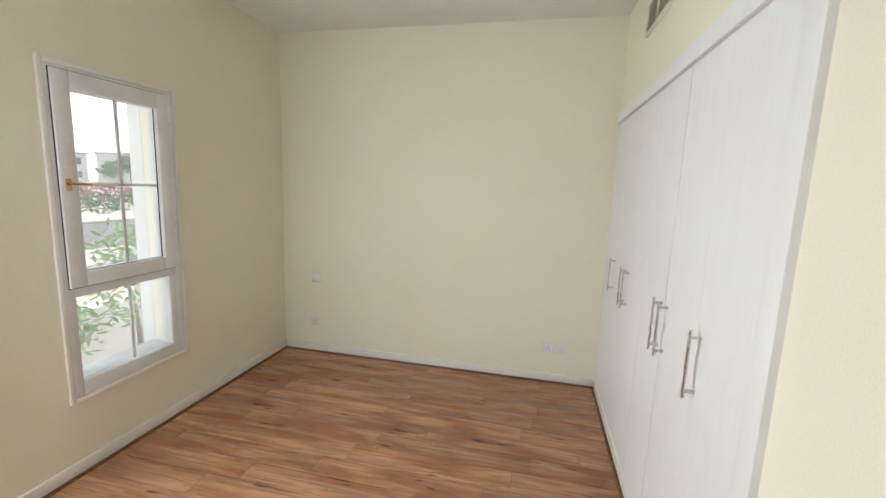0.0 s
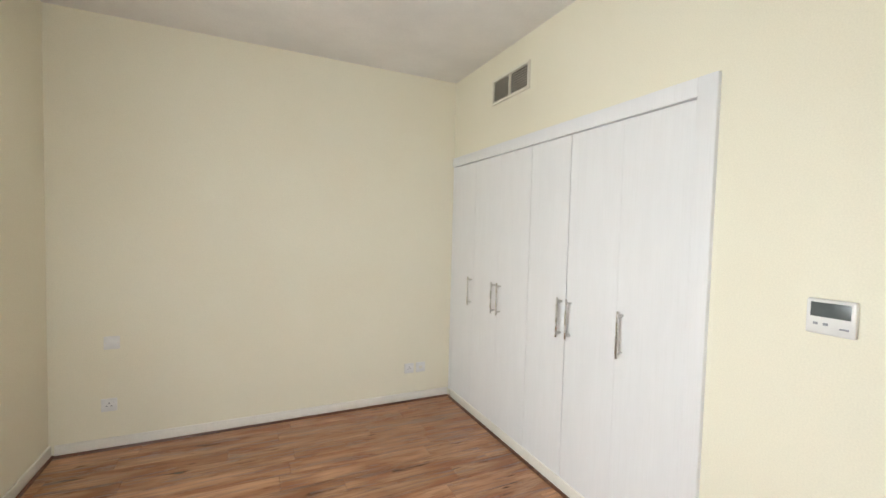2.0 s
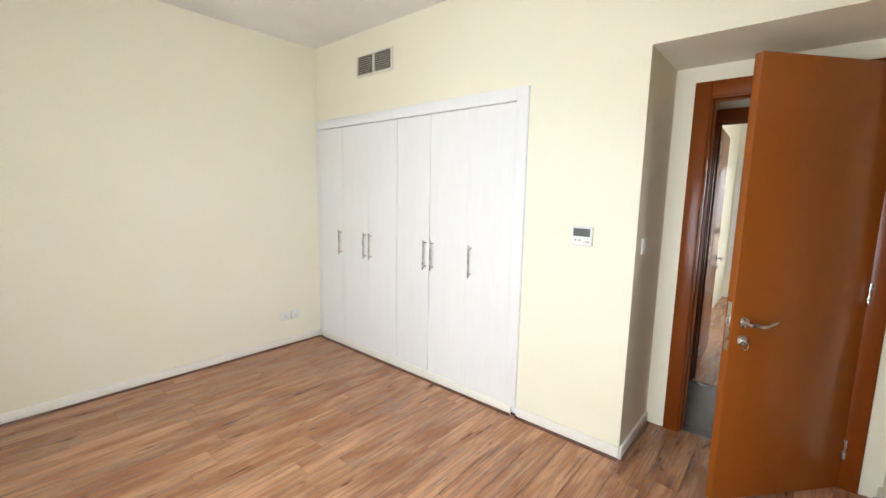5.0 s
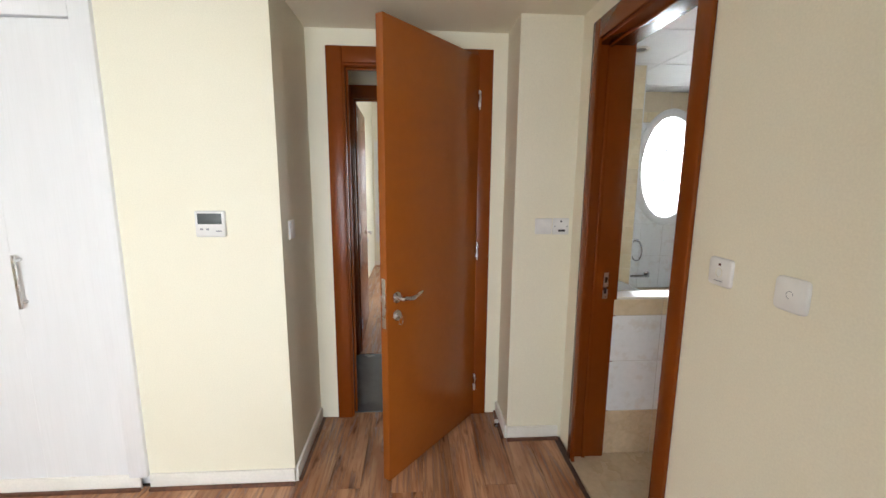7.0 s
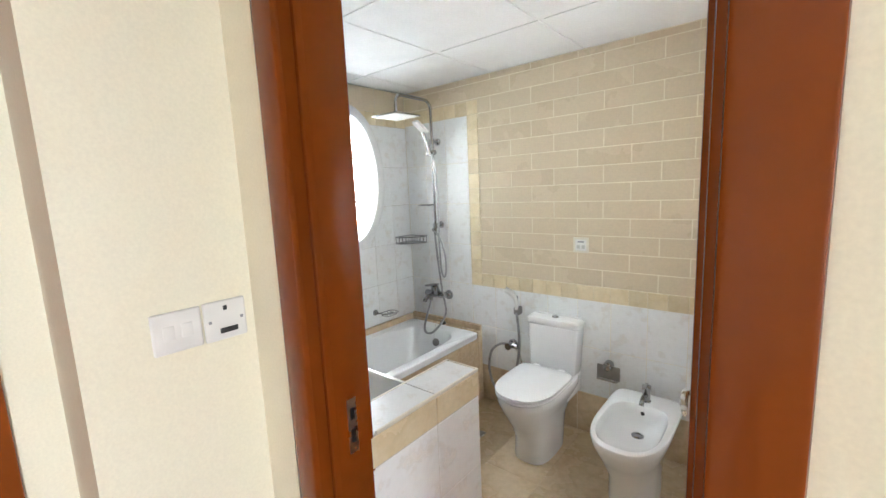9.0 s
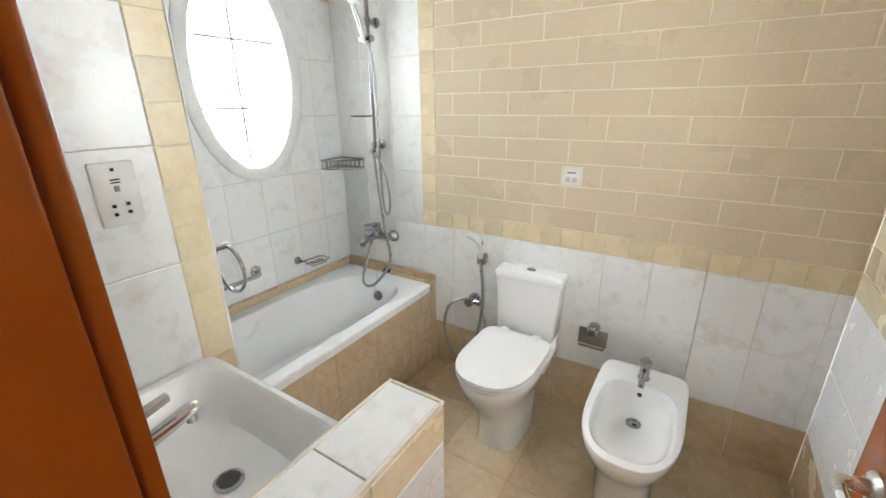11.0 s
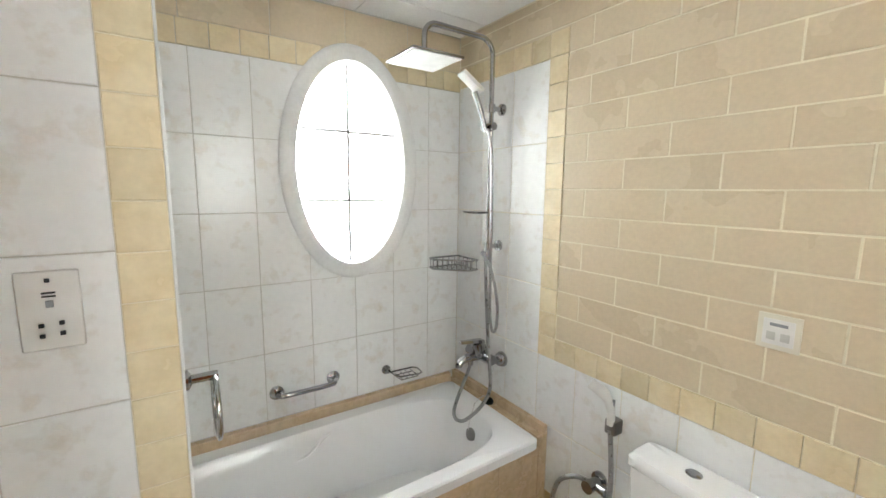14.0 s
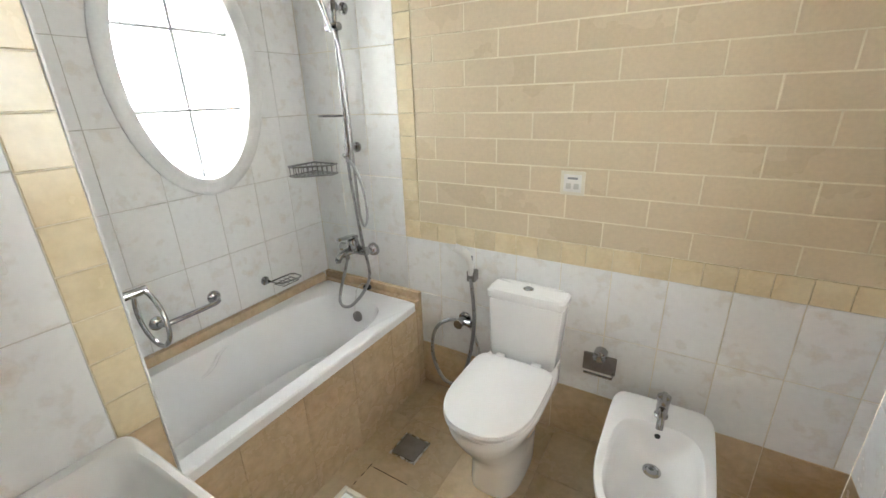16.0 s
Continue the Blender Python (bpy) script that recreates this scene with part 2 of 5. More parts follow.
def loft(bm, loops, cap0=False, cap1=False):
    rings = [[bm.verts.new(p) for p in lp] for lp in loops]
    n = len(rings[0])
    for a, b in zip(rings, rings[1:]):
        for i in range(n):
            bm.faces.new((a[i], a[(i + 1) % n], b[(i + 1) % n], b[i]))
    if cap0:
        bm.faces.new(rings[0][::-1])
    if cap1:
        bm.faces.new(rings[-1])
    return bm


def oval(cx, cy, a, b, z, n=2.0, count=48, back=None):
    """A superellipse; with back, its rear half (lower y) takes the exponent back."""
    out = []
    for i in range(count):
        t = 2 * math.pi * i / count
        c, s = math.cos(t), math.sin(t)
        e = back if back and s < 0 else n
        out.append((cx + a * math.copysign(abs(c) ** (2 / e), c), cy + b * math.copysign(abs(s) ** (2 / e), s), z))
    return out


def tube(bm, pts, r, n=10, caps=True, closed=False):
    pts = [Vector(p) for p in pts]
    rings, up = [], None
    for i, p in enumerate(pts):
        a = pts[i - 1] if i or closed else p
        b = pts[(i + 1) % len(pts)] if i < len(pts) - 1 or closed else p
        d = (b - a).normalized()
        if up is None:
            up = d.orthogonal().normalized()
        up = (up - d * up.dot(d)).normalized()
        side = d.cross(up)
        rad = r[i] if isinstance(r, (list, tuple)) else r
        rings.append([p + rad * (math.cos(2 * math.pi * k / n) * up + math.sin(2 * math.pi * k / n) * side) for k in range(n)])
    if closed:
        rings.append(rings[0])
    return loft(bm, rings, caps and not closed, caps and not closed)


def smooth_path(pts, steps=6):
    """A round curve through the points."""
    pts = [Vector(p) for p in pts]
    q = [pts[0]] + pts + [pts[-1]]
    out = []
    for i in range(1, len(q) - 2):
        a, b, c, d = q[i - 1], q[i], q[i + 1], q[i + 2]
        for k in range(steps):
            t = k / steps
            out.append(0.5 * ((2 * b) + (c - a) * t + (2 * a - 5 * b + 4 * c - d) * t * t + (3 * b - a - 3 * c + d) * t ** 3))
    return out + [pts[-1]]


def lathe(bm, profile, m=Matrix(), n=20):
    return loft(bm, [[m @ Vector((r * math.cos(2 * math.pi * k / n), r * math.sin(2 * math.pi * k / n), z)) for k in range(n)] for r, z in profile], True, True)


def finish(bm, smooth):
    bmesh.ops.recalc_face_normals(bm, faces=bm.faces)
    me = bpy.data.meshes.new("mesh")
    bm.to_mesh(me)
    bm.free()
    if smooth:
        for f in me.polygons:
            f.use_smooth = True
        me.set_sharp_from_angle(angle=radians(38))
    return me


def part(name, bm, mat, parent=None, label="", smooth=True):
    me = finish(bm, smooth)
    me.materials.append(mat)
    ob = new(name, me)
    ob.parent = parent
    if label:
        tagged(ob, label)
    return ob


def thing(name, label, category, x=0, y=0, z=0, rz=0, group="", kind=""):
    ob = new(name)
    ob.empty_display_size = 0.05
    ob.matrix_world = pose(x, y, z, 0, 0, rz)
    return tagged(ob, label, category, group, kind)


def structure(name, bm, mat, label, category, smooth=False):
    ob = part(name, bm, mat, None, "", smooth)
    return tagged(ob, label, category, "", "structure")


FACING = {"+y": ((-1, 0, 0), (0, 0, 1), (0, 1, 0)), "-y": ((1, 0, 0), (0, 0, 1), (0, -1, 0)), "+x": ((0, 1, 0), (0, 0, 1), (1, 0, 0)),
          "-x": ((0, -1, 0), (0, 0, 1), (-1, 0, 0)), "+z": ((1, 0, 0), (0, 1, 0), (0, 0, 1))}


def facing(way, at):
    u, v, n = FACING[way]
    return Matrix(((u[0], v[0], n[0], at[0]), (u[1], v[1], n[1], at[1]), (u[2], v[2], n[2], at[2]), (0, 0, 0, 1)))


piece_meshes = {}


def piece(name, parent, mat, way, at, w, h, deep=0.006, edge=0.0015):
    """One tile, brick or plank: its face at the place at, w by h."""
    key = (mat.name, round(w, 3), round(h, 3), deep, edge)
    if key not in piece_meshes:
        bm = bmesh.new()
        a, b, e = w / 2, h / 2, edge
        loft(bm, [[(-a, -b, -deep), (a, -b, -deep), (a, b, -deep), (-a, b, -deep)], [(-a, -b, -e), (a, -b, -e), (a, b, -e), (-a, b, -e)],
                  [(-a + e, -b + e, 0), (a - e, -b + e, 0), (a - e, b - e, 0), (-a + e, b - e, 0)]], False, True)
        me = finish(bm, False)
        me.materials.append(mat)
        piece_meshes[key] = me
    ob = new(name, piece_meshes[key])
    ob.parent = parent
    ob.matrix_world = facing(way, at)
    return ob

# ---- the bedroom's structure ----
CEIL_Z, SOFFIT = 2.77, 2.21
WEST, EAST, NORTH, SOUTH = -1.757, 1.0, 2.988, -1.344
DOOR_X, PIER_X, JOG = 1.545, 1.275, 0.042
BATH_N, BATH_S, BATH_E, BATH_W, BATH_TOP = -1.552, -3.2, 2.40, 0.14, 2.14

DOOR_N = -1.512
# W2 is an unseen opening, added and widened for the fill lamp.
W1, W2 = (1.19, 1.865), (-0.72, 0.80)
SILL, HEAD = 0.415, 2.035
structure("wall_west", boxes((-1.99, WEST, -1.6, W2[0], 0, 2.9), (-1.99, WEST, W2[1], W1[0], 0, 2.9), (-1.99, WEST, W1[1], 3.15, 0, 2.9),
                             (-1.99, WEST, W1[0], W1[1], 0, SILL), (-1.99, WEST, W1[0], W1[1], HEAD, 2.9), (-1.99, WEST, W2[0], W2[1], 0, SILL), (-1.99, WEST, W2[0], W2[1], HEAD, 2.9)),
          CREAM, "cream painted bedroom wall with windows", "wall")
structure("wall_north", boxes((WEST, 1.545, NORTH, 3.15, 0, 2.9)), CREAM, "cream painted plain bedroom wall", "wall")
structure("wall_east", boxes((EAST, DOOR_X, JOG, 0.705, 0, 2.9), (EAST, DOOR_X, 0.705, NORTH, 2.116, 2.9), (EAST, 1.12, SOUTH, JOG, SOFFIT, 2.9)), CREAM,
          "cream painted wall round the fitted wardrobe", "wall")
structure("wall_entrance", boxes((DOOR_X, 1.665, -0.06 - 0.075, 3.15, 0, 2.9), (DOOR_X, 1.665, -1.46, -0.885, 0, 2.9), (DOOR_X, 1.665, -0.885, -0.135, 2.05, 2.9)), CREAM,
          "cream painted wall with the room door", "wall")
structure("pier", boxes((PIER_X, DOOR_X, SOUTH, -1.037, 0, SOFFIT)), CREAM, "cream painted wall pier between two doors", "wall")
structure("wall_south", boxes((-1.99, 0.395, DOOR_N, SOUTH, 0, 2.9), (1.122, DOOR_X, BATH_N + 0.035, SOUTH, 0, 2.9), (0.395, 1.122, DOOR_N, SOUTH, 2.05, 2.9)), CREAM,
          "cream painted wall with the bathroom doorway", "wall")
structure("ceiling", boxes((WEST, EAST, SOUTH, NORTH, CEIL_Z, 2.9)), CEIL, "white painted bedroom ceiling", "ceiling")
structure("alcove_ceiling", boxes((1.12, DOOR_X, SOUTH, JOG, SOFFIT, 2.35)), CREAM, "cream lowered ceiling over the door alcove", "ceiling")
floor = structure("floor", boxes((-1.99, 1.60, SOUTH, 3.15, -0.12, -0.009)), SUBFLOOR, "red-brown oak-look laminate plank floor", "floor")

# baseboards with a thin brown bead in front of them
def baseboard(x0, x1, y0, y1, dx, dy):
    """A run along a wall; dx, dy: the side on which the room lies."""
    t = 0.014
    b = (x0, x1 + dx * t, y0, y1) if dx > 0 else (x0 + dx * t, x1, y0, y1) if dx < 0 else (x0, x1, y0, y1 + dy * t) if dy > 0 else (x0, x1, y0 + dy * t, y1)
    structure("baseboard", box(bmesh.new(), *b, 0.0, 0.076, 0.004), WHITE_TRIM, "low white painted skirting board", "skirting", True)
    o, q = t + 0.0005, 0.014
    bm = bmesh.new()
    if dx:
        s, xx = (1, x0 + o) if dx > 0 else (-1, x1 - o)
        loft(bm, [[(xx, y, 0), (xx + s * q, y, 0), (xx + s * q * 0.75, y, q * 0.75), (xx, y, q)] for y in (y0, y1)], True, True)
    else:
        s, yy = (1, y0 + o) if dy > 0 else (-1, y1 - o)
        loft(bm, [[(x, yy, 0), (x, yy + s * q, 0), (x, yy + s * q * 0.75, q * 0.75), (x, yy, q)] for x in (x0, x1)], True, True)
    structure("floor_bead", bm, BEAD, "thin brown wooden bead at the floor edge", "trim")


baseboard(WEST + 0.03, 0.985, NORTH, NORTH, 0, -1)
baseboard(WEST, WEST, SOUTH, NORTH, 1, 0)
baseboard(EAST, EAST, JOG, 0.70, -1, 0)
baseboard(EAST, EAST, 0.74, 2.93, -1, 0)
baseboard(EAST + 0.002, DOOR_X - 0.02, JOG, JOG, 0, -1)
baseboard(PIER_X, PIER_X, SOUTH + 0.02, -1.037, -1, 0)
baseboard(PIER_X + 0.002, DOOR_X - 0.002, -1.037, -1.037, 0, 1)
baseboard(WEST + 0.03, 0.33, SOUTH, SOUTH, 0, 1)

# ---- windows ----
def casement(name, y0, y1, x_in, way=1):
    """Two lights over one another in a white frame; the room lies at higher x for way 1."""
    s = way
    w = thing(name, "white plastic window, casement over a fixed light, brass handle", "window", x_in, (y0 + y1) / 2, SILL, 0, "", "structure")
    h, H = (y1 - y0) / 2, HEAD - SILL

    def bx(name, a, mat, parent, label="", r=0.004):
        x0, x1, p, q, z0, z1 = a
        return part(name, box(bmesh.new(), min(s * x0, s * x1), max(s * x0, s * x1), p, q, z0, z1, r), mat, parent, label)

    fr = bx("window_frame", (-0.07, 0.012, -h, -h + 0.045, 0, H), PVC, w)
    for nm, a in (("window_frame", (-0.07, 0.012, h - 0.045, h, 0, H)), ("window_frame", (-0.068, 0.010, h - 0.092, h - 0.045, 0.075, 0.515)), ("window_frame", (-0.07, 0.012, -h + 0.045, h - 0.045, 0, 0.075)), ("window_frame", (-0.07, 0.012, -h + 0.045, h - 0.045, H - 0.035, H)),
                  ("transom", (-0.07, 0.010, -h + 0.045, h - 0.045, 0.515, 0.565))):
        bx(nm, a, PVC, w)
    for a in ((-0.008, 0.006, -h - 0.025, -h, -0.025, H + 0.025), (-0.008, 0.006, h, h + 0.025, -0.025, H + 0.025), (-0.008, 0.006, -h, h, H, H + 0.025), (-0.008, 0.006, -h, h, -0.025, 0)):
        bx("architrave", (0.0, 0.016, *a[2:]), WHITE_TRIM, w, "", 0.003)
    sash = bx("sash", (-0.045, 0.028, -h + 0.018, -h + 0.095, 0.565, H - 0.02), PVC, w)
    for a in ((-0.045, 0.028, h - 0.122, h - 0.045, 0.565, H - 0.02), (-0.045, 0.028, -h + 0.095, h - 0.122, 0.565, 0.64), (-0.045, 0.028, -h + 0.095, h - 0.122, H - 0.105, H - 0.02)):
        bx("sash", a, PVC, w)
    g = bx("pane", (-0.012, -0.008, -h + 0.09, h - 0.118, 0.63, H - 0.1), VEILED_GLASS, w, "", 0)
    g2 = bx("pane", (-0.022, -0.018, -h + 0.04, h - 0.09, 0.07, 0.52), VEILED_GLASS, w, "", 0)
    g.visible_shadow = g2.visible_shadow = False
    for a in ((-0.016, -0.004, -0.008, 0.008, 0.64, H - 0.105), (-0.016, -0.004, -h + 0.095, h - 0.122, 1.065, 1.08), (-0.026, -0.014, 0.0, 0.014, 0.075, 0.515)):
        bx("glazing_bar", a, PVC, w, "", 0.002)
    # Dark strips stand in for the shadow gaps round sash and pane.
    for a in ((-h + 0.0145, -h + 0.018, 0.561, H - 0.0165), (h - 0.045, h - 0.0415, 0.561, H - 0.0165), (-h + 0.018, h - 0.045, 0.561, 0.565), (-h + 0.018, h - 0.045, H - 0.02, H - 0.0165)):
        bx("shade_line", (0.004, 0.016, *a), GAP_SHADE, w, "", 0)
    for a in ((h - 0.1255, h - 0.122, 0.64, H - 0.105), (-h + 0.095, h - 0.122, 0.64, 0.6425)):
        bx("shade_line", (-0.002, 0.003, *a), GAP_SHADE, w, "", 0)
    hd = part("handle", box(bmesh.new(), 0.028 * s, 0.036 * s, -h + 0.035, -h + 0.06, 1.04, 1.10, 0.003), BRASS, w, "brass casement handle")
    part("lever", tube(bmesh.new(), smooth_path([(0.036 * s, -h + 0.048, 1.075), (0.06 * s, -h + 0.048, 1.078), (0.064 * s, -h + 0.07, 1.075), (0.062 * s, -h + 0.13, 1.07)]), 0.007), BRASS, hd)
    for z in (0.72, 1.45):
        part("hinge", box(bmesh.new(), 0.024 * s, 0.034 * s, h - 0.05, h - 0.036, z, z + 0.09, 0.003), PVC, w)
    part("window_sill", box(bmesh.new(), min(-0.245 * s, -0.07 * s), max(-0.245 * s, -0.07 * s), -h, h, -0.01, 0.045, 0.004), OUT_WALL, w, "white painted outer sill")
    return w


casement("window_1", *W1, WEST)
# unseen window, added round the fill lamp's opening
casement("added_window_2", *W2, WEST)

# ---- fitted wardrobe ----
wr = thing("fitted_wardrobe", "white six-door fitted wardrobe with bar handles", "wardrobe", EAST, 0, 0)
part("frame", boxes((-0.020, 0.03, 0.705, 0.785, 0.066, 2.112), (-0.020, 0.03, 0.785, NORTH - 0.012, 2.035, 2.112), (-0.010, 0.03, 0.72, NORTH, 0.064, 0.068), (-0.004, 0.03, 2.931, NORTH, 0.068, 2.035), r=0.003), LAMINATE, wr, "flush white surround")
part("carcass", boxes((0.03, 0.54, 0.72, 2.96, 0.0, 0.06), (0.52, 0.54, 0.72, 2.96, 0.06, 2.10), (0.03, 0.52, 0.72, 0.74, 0.06, 2.10), (0.03, 0.52, 2.945, 2.96, 0.06, 2.10), (0.03, 0.52, 0.74, 2.945, 2.08, 2.10)), LAMINATE, wr, "", False)
# Added dark panel; its colour gives the gaps between doors their shade.
part("gap_shade_panel", boxes((0.0155, 0.0175, 0.786, 2.931, 0.069, 2.0345)), GAP_SHADE, wr, "added dark panel that shades the door gaps", False)
EDGES = [0.79 + 0.3565 * i for i in range(7)]
GAPS = (0.003, 0.00015, 0.003, 0.0018, 0.00015, 0.001, 0.0015)
HANDLE_Y = (1.108, 1.462, 1.537, 2.176, 2.251, 2.606)
for i in range(6):
    d = part("door", box(bmesh.new(), -0.006, 0.014, EDGES[i] + GAPS[i], EDGES[i + 1] - GAPS[i + 1], 0.072, 2.030, 0.0008, 1), LAMINATE, wr)
    y = HANDLE_Y[i]
    bm = bmesh.new()
    box(bm, -0.044, -0.036, y - 0.0065, y + 0.0065, 0.885, 1.115, 0.002)
    for z in (0.905, 1.087):
        box(bm, -0.037, -0.006, y - 0.0065, y + 0.0065, z, z + 0.010, 0.001)
    part("handle", bm, STEEL, d, "brushed steel bar handle")

# ---- supply vent over the wardrobe ----
vent = thing("wall_vent", "beige metal air vent with two banks of slats", "vent", EAST, 2.137, 2.5)
part("backing", boxes((-0.004, -0.002, -0.205, 0.205, -0.075, 0.075)), VENT_BACK, vent)
part("frame", boxes((-0.016, 0, -0.222, 0.222, 0.074, 0.09), (-0.016, 0, -0.222, 0.222, -0.09, -0.074), (-0.016, 0, -0.222, -0.206, -0.074, 0.074), (-0.016, 0, 0.206, 0.222, -0.074, 0.074), (-0.016, 0, -0.009, 0.009, -0.074, 0.074), r=0.002), IVORY, vent)
for k in range(2):
    for i in range(9):
        z = -0.066 + i * 0.0165
        y0 = -0.206 if k else 0.009
        bm = bmesh.new()
        loft(bm, [[(-0.015, y, z - 0.0045), (-0.004, y, z + 0.001), (-0.004, y, z + 0.003), (-0.015, y, z - 0.0015)] for y in (y0, y0 + 0.197)], True, True)
        part("slat", bm, IVORY, vent, "", False)

# ---- plates on the walls ----
def plate(name, way, at, w, h, mat, label, extras=(), category="socket", depth=0.009, r=0.004, soft=0):
    """extras: (part, x, y, width, height, material) proud of the face."""
    p = thing(name, label, category)
    p.matrix_world = facing(way, at)
    if soft:
        bm = loft(bmesh.new(), [oval(0, 0, w / 2 - k, h / 2 - k, z, soft, 56) for k, z in ((0, 0), (0, depth * 0.5), (0.0015, depth * 0.85), (0.004, depth))], True, True)
    else:
        bm = box(bmesh.new(), -w / 2, w / 2, -h / 2, h / 2, 0, depth, r, 3)
    part("plate", bm, mat, p)
    for k, (nm, x, y, a, b, m2) in enumerate(extras):
        part(nm, box(bmesh.new(), x - a / 2, x + a / 2, y - b / 2, y + b / 2, depth - 0.001, depth + 0.0014 + 0.0005 * k, min(min(a, b) * 0.2, 0.001)), m2, p)
    return p


PIN = [("pin_hole", 0, 0.012, 0.005, 0.010, BLACK), ("pin_hole", -0.012, -0.006, 0.008, 0.005, BLACK), ("pin_hole", 0.012, -0.006, 0.008, 0.005, BLACK), ("rocker", 0.027, 0.018, 0.012, 0.02, SWITCH)]
plate("wall_socket", "-y", (0.617, NORTH, 0.288), 0.085, 0.085, SWITCH, "white plastic power socket on the cream wall", PIN)
plate("wall_socket", "-y", (0.722, NORTH, 0.288), 0.085, 0.085, SWITCH, "white blank outlet plate beside the socket", [("outlet", 0, 0, 0.03, 0.024, IVORY)])
plate("wall_socket", "-y", (-1.452, NORTH, 0.292), 0.085, 0.085, SWITCH, "white plastic power socket near the corner", PIN)
plate("blank_plate", "-y", (-1.436, NORTH, 0.698), 0.085, 0.085, SWITCH, "white blank plate above the corner socket", [("screw", -0.03, 0, 0.005, 0.005, IVORY), ("screw", 0.03, 0, 0.005, 0.005, IVORY)], "blank plate")
plate("thermostat", "-x", (EAST, 0.328, 1.24), 0.122, 0.11, SWITCH, "white thermostat with grey-green display", [("display", 0, 0.022, 0.098, 0.045, LCD), ("button", -0.035, -0.022, 0.012, 0.008, GREY), ("button", -0.01, -0.022, 0.012, 0.008, GREY), ("button", 0.035, -0.03, 0.022, 0.005, GREY)], "thermostat", 0.02, 0.006)
plate("light_switch", "-y", (1.13, JOG, 1.20), 0.078, 0.085, SWITCH, "white light switch on the alcove wall", [("rocker", 0, 0, 0.022, 0.03, SWITCH)], "switch", 0.01)
plate("light_switch", "-x", (PIER_X, -1.19, 1.198), 0.088, 0.082, SWITCH, "white double light switch on the pier", [("rocker", -0.016, 0, 0.02, 0.028, SWITCH), ("rocker", 0.016, 0, 0.02, 0.028, SWITCH)], "switch")
sw = plate("heater_switch", "-x", (PIER_X, -1.281, 1.198), 0.085, 0.085, SWITCH, "white heater switch with dark indicator and label", [("indicator", 0, 0.026, 0.008, 0.010, BLACK), ("screw", -0.032, 0.0, 0.006, 0.006, GREY), ("screw", 0.032, 0.0, 0.006, 0.006, GREY), ("label_strip", 0.004, -0.022, 0.036, 0.011, BLACK)], "switch")
part("writing", boxes((-0.010, 0.018, -0.0235, -0.0205, 0.0105, 0.0115)), SWITCH, sw)
sw = plate("bell_switch", "+y", (0.213, SOUTH, 1.194), 0.082, 0.075, SWITCH, "white rounded plate with dark indicator and ring", [("indicator", 0, 0.020, 0.008, 0.006, DARK_RED), ("writing", 0, -0.024, 0.028, 0.002, GREY)], "switch", 0.008, 0.003, 9)
part("ring", tube(bmesh.new(), [(0.011 * math.cos(a * math.pi / 10), -0.002 + 0.012 * math.sin(a * math.pi / 10), 0.0085) for a in range(20)], 0.0011, 6, closed=True), IVORY, sw)
sw = plate("cable_outlet", "+y", (0.003, SOUTH, 1.19), 0.080, 0.076, SWITCH, "white rounded cable outlet plate on the wall", [], "socket", 0.009, 0.003, 7)
part("ring", tube(bmesh.new(), [(0.008 * math.cos(a * math.pi / 10), 0.008 * math.sin(a * math.pi / 10), 0.0085) for a in range(16)], 0.001, 6), GREY, sw)

# ---- doors ----
def lever_set(parent, x, z, s, flip=1, key=True):
    """Handle and lock on the leaf's face; s: the face's side in y; flip: the way the lever points along x."""
    hd = part("door_handle", lathe(bmesh.new(), [(0.025, 0), (0.025, 0.006), (0.021, 0.010), (0.012, 0.012), (0.010, 0.03)], pose(x, s * 0.02, z, -90 * s)), STEEL, parent, "brushed steel rose and lever")
    part("lever", tube(bmesh.new(), smooth_path([(x, s * 0.045, z), (x, s * 0.062, z), (x + flip * 0.02, s * 0.066, z - 0.002), (x + flip * 0.06, s * 0.066, z - 0.010), (x + flip * 0.10, s * 0.064, z - 0.002), (x + flip * 0.135, s * 0.062, z + 0.008)]),
                       [0.009] * 18 + [0.009 - 0.0003 * i for i in range(13)], 10), STEEL, hd)
    lk = part("lock", lathe(bmesh.new(), [(0.025, 0), (0.025, 0.006), (0.021, 0.010), (0.011, 0.010), (0.011, 0.016)], pose(x, s * 0.02, z - 0.085, -90 * s)), STEEL, parent, "round steel lock")
    if key:
        k = part("key", boxes((x - 0.0015, x + 0.0015, min(s * 0.034, s * 0.055), max(s * 0.034, s * 0.055), z - 0.092, z - 0.080)), STEEL, lk)
        part("key_ring", tube(bmesh.new(), [(x + 0.012 + 0.013 * math.cos(a * math.pi / 8), s * 0.056, z - 0.10 + 0.018 * math.sin(a * math.pi / 8)) for a in range(16)], 0.0012, 6, closed=True), STEEL, lk)


